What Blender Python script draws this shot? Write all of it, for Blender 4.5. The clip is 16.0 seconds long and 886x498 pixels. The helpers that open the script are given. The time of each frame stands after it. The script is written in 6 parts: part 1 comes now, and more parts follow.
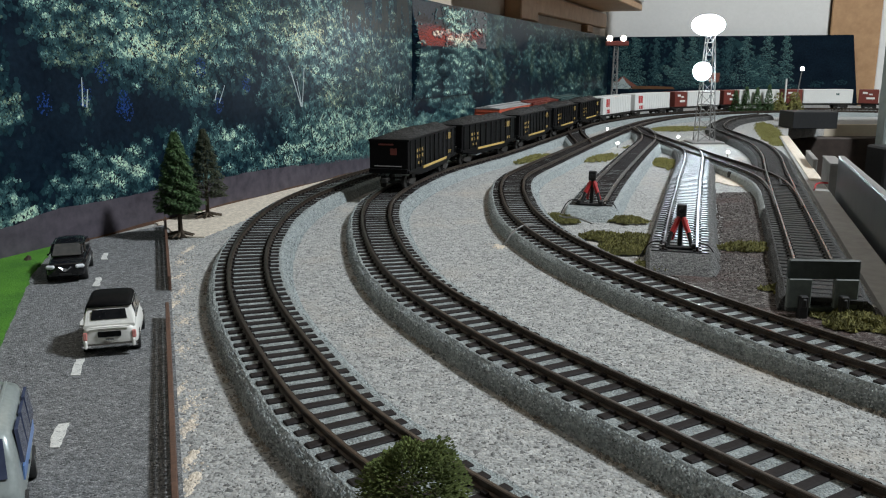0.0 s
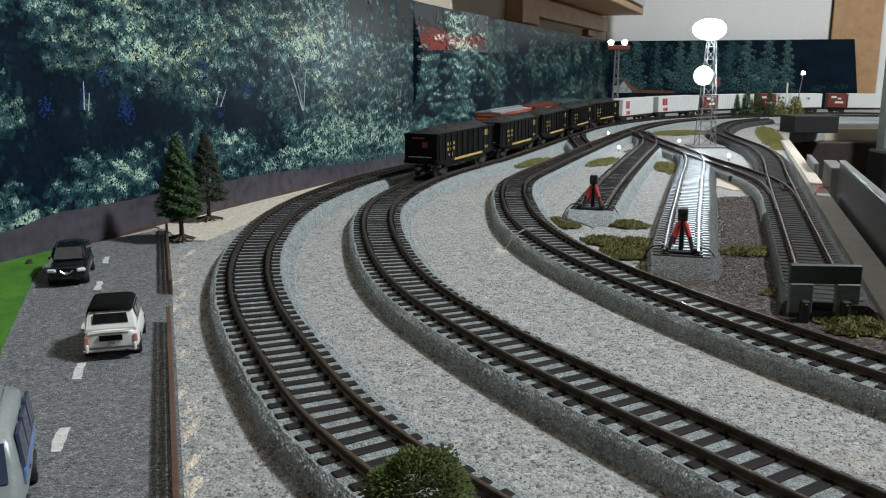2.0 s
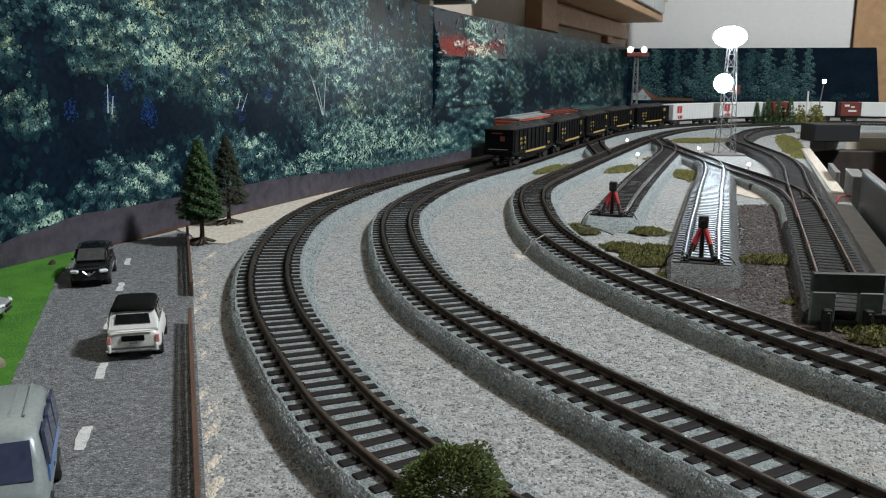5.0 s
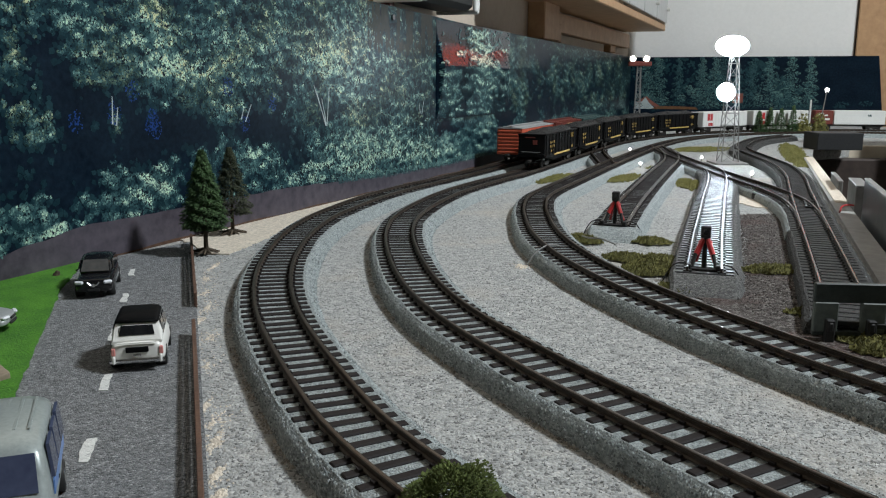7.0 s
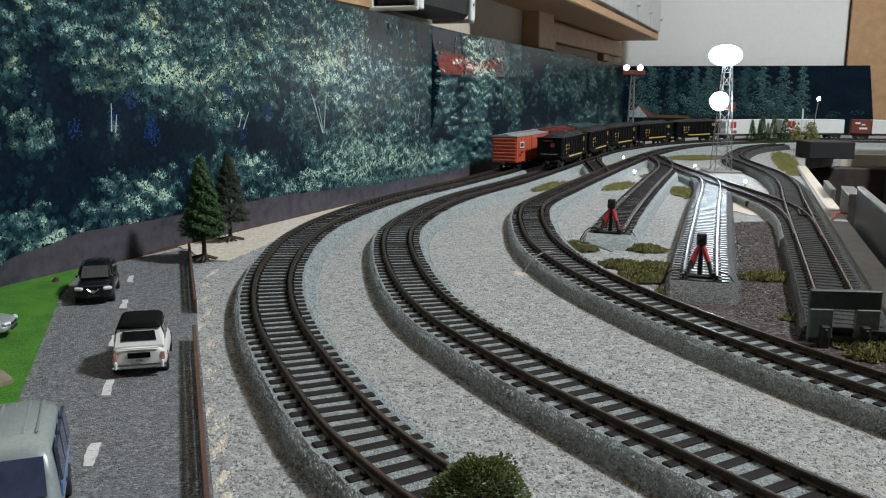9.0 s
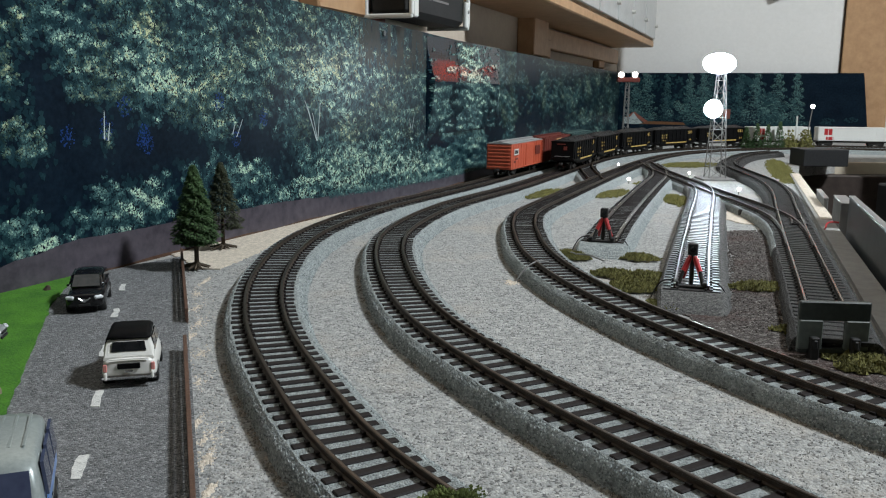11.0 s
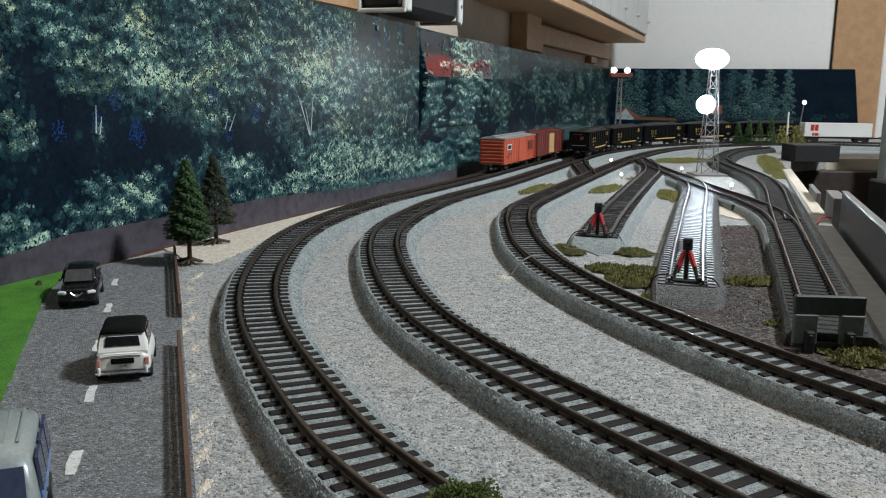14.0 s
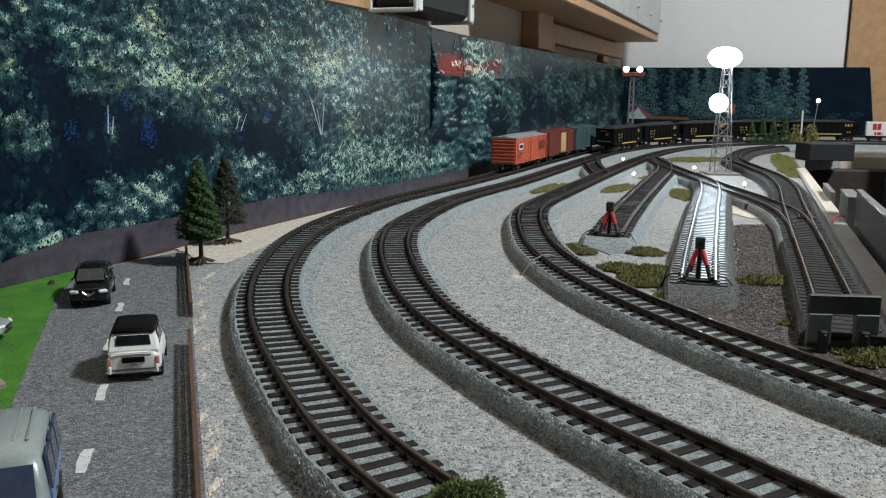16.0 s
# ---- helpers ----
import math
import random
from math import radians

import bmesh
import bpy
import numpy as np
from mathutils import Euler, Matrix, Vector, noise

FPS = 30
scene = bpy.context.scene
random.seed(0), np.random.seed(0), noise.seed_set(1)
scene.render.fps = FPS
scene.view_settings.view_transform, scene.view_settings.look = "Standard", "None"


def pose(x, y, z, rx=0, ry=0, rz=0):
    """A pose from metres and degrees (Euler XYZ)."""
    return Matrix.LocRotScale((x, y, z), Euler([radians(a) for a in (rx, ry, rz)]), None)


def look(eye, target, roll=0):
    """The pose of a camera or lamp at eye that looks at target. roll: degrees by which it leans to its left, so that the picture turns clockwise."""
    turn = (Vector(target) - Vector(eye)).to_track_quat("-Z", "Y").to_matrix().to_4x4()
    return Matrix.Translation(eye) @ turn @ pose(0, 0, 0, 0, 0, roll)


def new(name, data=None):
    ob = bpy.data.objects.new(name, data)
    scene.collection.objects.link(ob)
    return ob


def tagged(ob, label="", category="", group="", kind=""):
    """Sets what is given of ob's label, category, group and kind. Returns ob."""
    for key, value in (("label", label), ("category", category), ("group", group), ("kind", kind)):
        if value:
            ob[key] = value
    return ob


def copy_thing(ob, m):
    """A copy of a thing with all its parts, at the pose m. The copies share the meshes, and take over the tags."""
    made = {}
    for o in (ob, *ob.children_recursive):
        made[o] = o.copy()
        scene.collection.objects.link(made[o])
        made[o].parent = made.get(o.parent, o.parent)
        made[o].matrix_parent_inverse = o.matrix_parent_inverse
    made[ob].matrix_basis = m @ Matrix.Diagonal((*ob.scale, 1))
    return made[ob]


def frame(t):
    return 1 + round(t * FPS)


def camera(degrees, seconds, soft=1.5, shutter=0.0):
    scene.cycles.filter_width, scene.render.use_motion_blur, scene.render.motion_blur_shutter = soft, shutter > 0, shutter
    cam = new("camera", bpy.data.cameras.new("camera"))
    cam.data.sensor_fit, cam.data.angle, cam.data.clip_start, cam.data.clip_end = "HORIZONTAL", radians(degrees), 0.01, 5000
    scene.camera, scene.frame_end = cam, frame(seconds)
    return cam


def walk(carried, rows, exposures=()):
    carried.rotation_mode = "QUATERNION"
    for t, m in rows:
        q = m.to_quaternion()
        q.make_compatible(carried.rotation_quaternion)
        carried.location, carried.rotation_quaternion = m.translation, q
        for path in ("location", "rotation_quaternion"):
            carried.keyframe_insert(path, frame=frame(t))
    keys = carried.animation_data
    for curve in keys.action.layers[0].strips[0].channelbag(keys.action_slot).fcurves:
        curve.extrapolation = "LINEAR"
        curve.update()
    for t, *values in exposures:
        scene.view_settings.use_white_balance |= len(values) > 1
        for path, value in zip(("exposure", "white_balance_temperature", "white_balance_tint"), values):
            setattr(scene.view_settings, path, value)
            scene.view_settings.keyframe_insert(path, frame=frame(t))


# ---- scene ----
cam = camera(55.2, 16.0, soft=1.15)
walk(cam, [
    (0, pose(0.0000, 0.0000, 0.1080, 77.56, -0.00, 0.00)),
    (0.5, pose(0.0005, -0.0001, 0.1082, 77.61, 0.12, -0.05)),
    (1, pose(0.0004, 0.0000, 0.1080, 77.68, 0.19, -0.00)),
    (1.5, pose(0.0001, -0.0001, 0.1083, 77.72, 0.07, 0.01)),
    (2, pose(-0.0002, 0.0001, 0.1083, 77.80, -0.06, 0.07)),
    (2.5, pose(-0.0006, 0.0003, 0.1082, 77.90, -0.23, 0.11)),
    (3, pose(-0.0008, -0.0003, 0.1082, 77.93, -0.18, 0.21)),
    (3.5, pose(-0.0014, -0.0003, 0.1078, 77.97, -0.30, 0.51)),
    (4, pose(-0.0018, -0.0003, 0.1075, 78.02, -0.41, 0.83)),
    (6.5, pose(-0.0018, -0.0012, 0.1087, 78.63, -0.23, 1.49)),
    (7, pose(-0.0016, -0.0014, 0.1090, 78.78, -0.25, 1.46)),
    (7.5, pose(-0.0013, -0.0018, 0.1090, 78.96, -0.33, 1.43)),
    (8, pose(-0.0021, -0.0016, 0.1087, 79.11, -0.40, 1.32)),
    (8.5, pose(-0.0018, -0.0022, 0.1085, 79.25, -0.54, 1.26)),
    (9, pose(-0.0043, -0.0046, 0.1091, 79.31, -0.41, 1.01)),
    (11.5, pose(-0.0019, -0.0047, 0.1118, 79.67, -0.72, 0.64)),
    (12, pose(-0.0020, -0.0040, 0.1113, 79.65, -0.76, 0.41)),
    (12.5, pose(-0.0016, -0.0039, 0.1117, 79.56, -0.82, 0.35)),
    (13, pose(-0.0013, -0.0030, 0.1110, 79.46, -0.86, 0.23)),
    (13.5, pose(-0.0024, -0.0036, 0.1109, 79.40, -0.80, 0.20)),
    (14, pose(-0.0039, -0.0034, 0.1108, 79.36, -0.72, 0.21)),
    (14.5, pose(-0.0049, -0.0032, 0.1112, 79.32, -0.52, 0.38)),
    (15, pose(-0.0042, -0.0031, 0.1110, 79.32, -0.47, 0.64)),
    (15.5, pose(-0.0041, -0.0029, 0.1110, 79.31, -0.50, 0.85)),
    (16, pose(-0.0031, -0.0024, 0.1101, 79.36, -0.51, 1.01)),
], exposures=[(0, 0.0), (16, 0.0)])

# ---- light: a dim room with one ceiling lamp ----
world = bpy.data.worlds.new("room_air")
scene.world = world
world.use_nodes = True
world.node_tree.nodes["Background"].inputs[0].default_value = (0.62, 0.68, 0.78, 1)
world.node_tree.nodes["Background"].inputs[1].default_value = 0.006


def area_lamp(name, place, target, sx, sy, watts, colour):
    data = bpy.data.lights.new(name, "AREA")
    data.shape, data.size, data.size_y, data.energy, data.color = "RECTANGLE", sx, sy, watts, colour
    ob = new(name, data)
    ob.matrix_world = look(place, target)
    return ob


area_lamp("ceiling_lamp_light", (1.35, 0.25, 1.62), (0.08, 1.10, 0.0), 0.22, 0.22, 48.0, (0.895, 0.965, 1.012))


# ---- materials ----
def rgb(c):
    return (c[0], c[1], c[2], 1.0)


def nodes_of(name):
    m = bpy.data.materials.new(name)
    m.use_nodes = True
    nt = m.node_tree
    return m, nt, nt.nodes["Principled BSDF"]


def ramp(nt, src, stops):
    r = nt.nodes.new("ShaderNodeValToRGB")
    while len(r.color_ramp.elements) < len(stops):
        r.color_ramp.elements.new(0.5)
    for e, (p, c) in zip(r.color_ramp.elements, stops):
        e.position, e.color = p, rgb(c)
    nt.links.new(src, r.inputs[0])
    return r.outputs[0]


def tex(nt, kind, scale, detail=4.0, rough=0.6, coord="Object", stretch=None):
    co = nt.nodes.new("ShaderNodeTexCoord")
    out = co.outputs[coord]
    if stretch:
        mp = nt.nodes.new("ShaderNodeMapping")
        mp.inputs["Scale"].default_value = stretch
        nt.links.new(out, mp.inputs[0])
        out = mp.outputs[0]
    if kind == "noise":
        n = nt.nodes.new("ShaderNodeTexNoise")
        n.inputs["Detail"].default_value, n.inputs["Roughness"].default_value = detail, rough
    else:
        n = nt.nodes.new("ShaderNodeTexVoronoi")
    n.inputs["Scale"].default_value = scale
    nt.links.new(out, n.inputs["Vector"])
    return n


def mixc(nt, fac, a, b, mode="MIX"):
    n = nt.nodes.new("ShaderNodeMix")
    n.data_type, n.blend_type = "RGBA", mode
    for sock, v in ((n.inputs[0], fac), (n.inputs[6], a), (n.inputs[7], b)):
        if isinstance(v, (int, float)):
            sock.default_value = v
        elif isinstance(v, tuple):
            sock.default_value = rgb(v)
        else:
            nt.links.new(v, sock)
    return n.outputs[2]


def bump(nt, bsdf, height, dist, strength=1.0):
    b = nt.nodes.new("ShaderNodeBump")
    b.inputs["Strength"].default_value, b.inputs["Distance"].default_value = strength, dist
    nt.links.new(height, b.inputs["Height"])
    nt.links.new(b.outputs[0], bsdf.inputs["Normal"])


def surface(name, dark, light, fine=400.0, coarse=30.0, rough=0.6, metal=0.0, relief=0.0002, wear=None, wear_scale=60.0, spec=0.5, island=0.0):
    """A surface with grain at two scales, optional worn patches and fine relief."""
    m, nt, b = nodes_of(name)
    n1, n2 = tex(nt, "noise", fine), tex(nt, "noise", coarse, 3.0)
    fac = nt.nodes.new("ShaderNodeMath")
    fac.operation = "MULTIPLY_ADD"
    fac.inputs[1].default_value = 0.6
    nt.links.new(n1.outputs[0], fac.inputs[0])
    half = nt.nodes.new("ShaderNodeMath")
    half.operation = "MULTIPLY"
    half.inputs[1].default_value = 0.4
    nt.links.new(n2.outputs[0], half.inputs[0])
    nt.links.new(half.outputs[0], fac.inputs[2])
    col = ramp(nt, fac.outputs[0], [(0.35, dark), (0.65, light)])
    if wear:
        n3 = tex(nt, "noise", wear_scale, 5.0, 0.7)
        wf = ramp(nt, n3.outputs[0], [(0.55, (0, 0, 0)), (0.68, (1, 1, 1))])
        col = mixc(nt, wf, col, wear)
    if island:
        g = nt.nodes.new("ShaderNodeNewGeometry")
        v = ramp(nt, g.outputs["Random Per Island"], [(0.0, (1 - island,) * 3), (1.0, (1 + island,) * 3)])
        col = mixc(nt, 1.0, col, v, "MULTIPLY")
    nt.links.new(col, b.inputs["Base Color"])
    b.inputs["Roughness"].default_value, b.inputs["Metallic"].default_value = rough, metal
    b.inputs["Specular IOR Level"].default_value = spec
    if relief:
        bump(nt, b, n1.outputs[0], relief)
    return m


def glow(name, colour, strength):
    m, nt, b = nodes_of(name)
    b.inputs["Base Color"].default_value = rgb(colour)
    b.inputs["Emission Color"].default_value = rgb(colour)
    b.inputs["Emission Strength"].default_value = strength
    return m


def stony(name, tones, cell, dirt=None, dirt_scale=18.0, relief=0.0008, rough=0.9, dirt_from=0.52):
    """Loose grit: every grain a tone of its own, with dust patches over it."""
    m, nt, b = nodes_of(name)
    v = tex(nt, "voronoi", cell)
    sep = nt.nodes.new("ShaderNodeSeparateColor")
    nt.links.new(v.outputs["Color"], sep.inputs[0])
    k = len(tones)
    col = ramp(nt, sep.outputs[0], [(i / (k - 1) if k > 1 else 0, t) for i, t in enumerate(tones)])
    n = tex(nt, "noise", cell * 0.22, 4.0)
    shade = ramp(nt, n.outputs[0], [(0.3, (0.72, 0.72, 0.72)), (0.7, (1.15, 1.15, 1.15))])
    col = mixc(nt, 1.0, col, shade, "MULTIPLY")
    if dirt:
        d = tex(nt, "noise", dirt_scale, 5.0, 0.65)
        df = ramp(nt, d.outputs[0], [(dirt_from, (0, 0, 0)), (dirt_from + 0.16, (0.75, 0.75, 0.75))])
        col = mixc(nt, df, col, dirt)
    nt.links.new(col, b.inputs["Base Color"])
    b.inputs["Roughness"].default_value = rough
    b.inputs["Specular IOR Level"].default_value = 0.35
    v2 = tex(nt, "voronoi", cell)
    add = nt.nodes.new("ShaderNodeMath")
    add.operation = "MULTIPLY_ADD"
    add.inputs[1].default_value = -0.7
    nt.links.new(v2.outputs["Distance"], add.inputs[0])
    n2 = tex(nt, "noise", cell * 0.5, 6.0, 0.7)
    nt.links.new(n2.outputs[0], add.inputs[2])
    bump(nt, b, add.outputs[0], relief, 1.0)
    return m


GRAVEL = stony("grey_gravel", [(0.14, 0.14, 0.138), (0.33, 0.335, 0.328), (0.39, 0.395, 0.385), (0.41, 0.415, 0.405), (0.43, 0.435, 0.425), (0.45, 0.45, 0.44), (0.47, 0.47, 0.455), (0.58, 0.575, 0.555)], 850.0,
               dirt=(0.49, 0.445, 0.39), dirt_scale=11.0, dirt_from=0.525, relief=0.0009)
DARK_BALLAST = stony("dark_roadbed_foam", [(0.06, 0.06, 0.06), (0.12, 0.12, 0.118), (0.20, 0.20, 0.19)], 1300.0, relief=0.0009, rough=0.75)
BALLAST = stony("roadbed_foam", [(0.25, 0.28, 0.28), (0.38, 0.42, 0.42), (0.48, 0.52, 0.52)], 1300.0, relief=0.0012, rough=0.8)
ASPHALT = stony("grey_road_sheet", [(0.08, 0.083, 0.086), (0.17, 0.175, 0.18), (0.20, 0.205, 0.21), (0.23, 0.235, 0.24), (0.38, 0.385, 0.39)], 1500.0, relief=0.0006, rough=0.85)
SAND = stony("pale_sand", [(0.62, 0.54, 0.44), (0.70, 0.615, 0.51), (0.77, 0.685, 0.575)], 1600.0, relief=0.0002)
BROWN_EARTH = stony("brown_earth", [(0.03, 0.024, 0.022), (0.065, 0.054, 0.05), (0.11, 0.095, 0.088), (0.24, 0.225, 0.21)], 800.0, dirt=(0.10, 0.052, 0.045), dirt_scale=22.0, relief=0.0014)
GRASS_GREEN = surface("bright_green_turf", (0.026, 0.115, 0.008), (0.095, 0.285, 0.020), 900.0, 60.0, 0.95, relief=0.0006)
TIE = surface("dark_brown_tie_plastic", (0.010, 0.008, 0.008), (0.022, 0.018, 0.0175), 700.0, 25.0, 0.68, relief=0.00008, island=0.25, spec=0.22)
RAIL = surface("rusty_rail_side", (0.034, 0.025, 0.018), (0.078, 0.057, 0.042), 900.0, 40.0, 0.45, 0.35, relief=0.00005)
RAIL_TOP = surface("worn_steel_rail", (0.20, 0.19, 0.18), (0.40, 0.385, 0.37), 600.0, 25.0, 0.27, 0.85, relief=0.00003)
STEEL = surface("bright_steel_rail", (0.10, 0.10, 0.10), (0.22, 0.225, 0.23), 900.0, 120.0, 0.30, 0.95, relief=0.00003)
BLACK_PAINT = surface("black_car_paint", (0.0025, 0.0025, 0.003), (0.006, 0.006, 0.0065), 500.0, 40.0, 0.6, relief=0.00004, spec=0.1)
COAL = stony("coal_load", [(0.005, 0.005, 0.005), (0.012, 0.012, 0.0125), (0.03, 0.03, 0.03)], 900.0, relief=0.0008, rough=0.6)
YELLOW = surface("yellow_lettering", (0.55, 0.36, 0.09), (0.70, 0.48, 0.15), 800.0, 90.0, 0.5, relief=0)
ORANGE = surface("orange_boxcar_paint", (0.50, 0.085, 0.038), (0.62, 0.12, 0.058), 500.0, 40.0, 0.5, relief=0.00004)
OXIDE = surface("oxide_red_paint", (0.13, 0.024, 0.017), (0.20, 0.040, 0.028), 500.0, 40.0, 0.55, relief=0.00004)
TEAL = surface("teal_green_paint", (0.035, 0.075, 0.075), (0.055, 0.11, 0.105), 500.0, 40.0, 0.55, relief=0.00004)
GREYROOF = surface("galvanised_roof", (0.30, 0.30, 0.30), (0.42, 0.42, 0.41), 500.0, 40.0, 0.5, relief=0.00004)
WHITE_PAINT = surface("white_paint", (0.74, 0.74, 0.71), (0.82, 0.82, 0.79), 500.0, 40.0, 0.35, relief=0)
CREAM_PAINT = surface("cream_enamel", (0.82, 0.81, 0.765), (0.87, 0.86, 0.815), 500.0, 50.0, 0.22, relief=0)
RED_PAINT = surface("red_paint", (0.40, 0.02, 0.025), (0.52, 0.035, 0.035), 500.0, 40.0, 0.4, relief=0)
GLASS_DARK = surface("dark_car_glass", (0.008, 0.009, 0.011), (0.018, 0.019, 0.021), 300.0, 30.0, 0.06, relief=0)
RUBBER = surface("black_rubber", (0.008, 0.008, 0.008), (0.018, 0.018, 0.018), 500.0, 40.0, 0.7, relief=0.00005)
CHROME = surface("chrome", (0.6, 0.6, 0.6), (0.7, 0.7, 0.7), 500.0, 40.0, 0.15, 1.0, relief=0)
SILVER = surface("silver_car_paint", (0.40, 0.42, 0.42), (0.48, 0.50, 0.50), 700.0, 40.0, 0.28, 0.4, relief=0)
GREY_METAL = surface("grey_mast_paint", (0.19, 0.185, 0.18), (0.28, 0.275, 0.265), 500.0, 40.0, 0.5, 0.2, relief=0.00004)
DARK_BOX = surface("black_cloth_box", (0.012, 0.013, 0.014), (0.024, 0.025, 0.027), 300.0, 20.0, 0.6, relief=0.0001)
GREEN_BUFFER = surface("weathered_dark_green_paint", (0.018, 0.024, 0.021), (0.042, 0.052, 0.046), 400.0, 50.0, 0.45, relief=0.00005)
WOOD = surface("honey_pine_wood", (0.42, 0.24, 0.12), (0.56, 0.34, 0.18), 60.0, 6.0, 0.5, relief=0.0003)
WALL_PAINT = surface("beige_wall_paint", (0.55, 0.46, 0.37), (0.62, 0.53, 0.43), 120.0, 3.0, 0.75, relief=0.0003)
CEIL_PAINT = surface("white_ceiling_paint", (0.82, 0.81, 0.785), (0.87, 0.86, 0.835), 120.0, 3.0, 0.85, relief=0.0003)
FLOOR_MAT = surface("brown_carpet", (0.10, 0.085, 0.07), (0.16, 0.14, 0.12), 200.0, 6.0, 0.95, relief=0.001)
BARK = surface("dark_bark", (0.045, 0.032, 0.022), (0.10, 0.075, 0.05), 500.0, 60.0, 0.9, relief=0.0003)
FIR = surface("dark_fir_needles", (0.0270, 0.0648, 0.0216), (0.0878, 0.1620, 0.0567), 700.0, 60.0, 0.8, relief=0.0002, island=0.35)
FIR_DULL = surface("olive_fir_needles", (0.032, 0.042, 0.022), (0.075, 0.085, 0.045), 700.0, 60.0, 0.8, relief=0.0002, island=0.35)
TURF = surface("olive_turf_clumps", (0.065, 0.065, 0.015), (0.17, 0.16, 0.05), 900.0, 120.0, 0.95, relief=0.0004, island=0.35)
FOLIAGE = surface("olive_foliage", (0.04, 0.06, 0.012), (0.11, 0.14, 0.035), 500.0, 120.0, 0.95, relief=0, island=0.15)
FENCE_BROWN = surface("rust_brown_fence", (0.07, 0.036, 0.024), (0.14, 0.075, 0.05), 700.0, 60.0, 0.6, relief=0.0001)
FASCIA = surface("grey_fascia_board", (0.11, 0.11, 0.105), (0.19, 0.19, 0.18), 90.0, 12.0, 0.6, relief=0.0002)
PANEL_GREY = surface("dark_grey_sheet_metal", (0.045, 0.05, 0.052), (0.08, 0.086, 0.088), 80.0, 8.0, 0.34, 0.3, relief=0.0001)
LED_WHITE = glow("led_white", (0.76, 0.90, 1.0), 90.0)
LED_RED = glow("led_red", (1.0, 0.13, 0.05), 3.9)
LED_SMALL = glow("led_small", (1.0, 0.95, 0.86), 12.0)


# ---- mesh helpers ----
def part(name, bm, material, parent=None, label=""):
    me = bpy.data.meshes.new(name)
    bm.to_mesh(me)
    bm.free()
    me.materials.append(material)
    ob = new(name, me)
    if parent:
        ob.parent = parent
    if label:
        ob["label"] = label
    return ob


def thing(name, label, category, m=None, group="", kind=""):
    ob = new(name)
    ob.empty_display_size = 0.01
    if m is not None:
        ob.matrix_basis = m
    return tagged(ob, label, category, group, kind)


def bm_box(sx, sy, sz, at=(0, 0, 0), bevel=0.0, rot=None, bm=None, seg=1):
    """A box with its centre at `at`, edges rounded by `bevel`."""
    b = bmesh.new()
    bmesh.ops.create_cube(b, size=1.0)
    bmesh.ops.scale(b, vec=(sx, sy, sz), verts=b.verts)
    if bevel:
        bmesh.ops.bevel(b, geom=b.edges[:], offset=bevel, segments=seg, affect="EDGES", profile=0.5)
    m = Matrix.Translation(at)
    if rot is not None:
        m = m @ rot
    bmesh.ops.transform(b, matrix=m, verts=b.verts)
    return merge(bm, b)


def merge(bm, b):
    if bm is None:
        return b
    me = bpy.data.meshes.new("tmp")
    b.to_mesh(me)
    b.free()
    bm.from_mesh(me)
    bpy.data.meshes.remove(me)
    return bm


def bm_rod(a, c, r, r2=None, seg=8, bm=None):
    """A rod from a to c."""
    a, c = Vector(a), Vector(c)
    d = c - a
    b = bmesh.new()
    bmesh.ops.create_cone(b, cap_ends=True, segments=seg, radius1=r, radius2=r if r2 is None else r2, depth=d.length)
    bmesh.ops.transform(b, matrix=Matrix.Translation((a + c) / 2) @ d.to_track_quat("Z", "Y").to_matrix().to_4x4(), verts=b.verts)
    return merge(bm, b)


def bm_prism(outline, axis, lo, hi, bevel=0.0, bm=None):
    """An outline extruded along an axis (x, y or z) from lo to hi."""
    b = bmesh.new()
    order = {"x": lambda u, v, w: (w, u, v), "y": lambda u, v, w: (u, w, v), "z": lambda u, v, w: (u, v, w)}[axis]
    low = [b.verts.new(order(u, v, lo)) for u, v in outline]
    high = [b.verts.new(order(u, v, hi)) for u, v in outline]
    n = len(outline)
    b.faces.new(low[::-1])
    b.faces.new(high)
    for i in range(n):
        b.faces.new((low[i], low[(i + 1) % n], high[(i + 1) % n], high[i]))
    bmesh.ops.recalc_face_normals(b, faces=b.faces)
    if bevel:
        bmesh.ops.bevel(b, geom=b.edges[:], offset=bevel, segments=2, affect="EDGES", profile=0.5)
    return merge(bm, b)


def smooth(ob):
    for p in ob.data.polygons:
        p.use_smooth = True
    return ob


# ---- track lines ----
def spline(points, step=0.002):
    """Evenly spaced points along a smooth line through the given ones."""
    P = [np.array(q, float) for q in points]
    P = [2 * P[0] - P[1]] + P + [2 * P[-1] - P[-2]]
    fine = []
    for i in range(1, len(P) - 2):
        for k in range(40):
            t = k / 40
            fine.append(0.5 * (2 * P[i] + (P[i + 1] - P[i - 1]) * t + (2 * P[i - 1] - 5 * P[i] + 4 * P[i + 1] - P[i + 2]) * t * t
                               + (3 * P[i] - P[i - 1] - 3 * P[i + 1] + P[i + 2]) * t ** 3))
    fine.append(P[-2])
    fine = np.array(fine)
    # ease out small kinks
    for _ in range(30):
        fine[1:-1] = 0.25 * fine[:-2] + 0.5 * fine[1:-1] + 0.25 * fine[2:]
    s = np.concatenate([[0], np.cumsum(np.hypot(*np.diff(fine, axis=0).T))])
    u = np.arange(0, s[-1], step)
    return np.stack([np.interp(u, s, fine[:, 0]), np.interp(u, s, fine[:, 1])], 1)


def headings(line):
    d = np.gradient(line, axis=0)
    return d / np.hypot(d[:, 0], d[:, 1])[:, None]


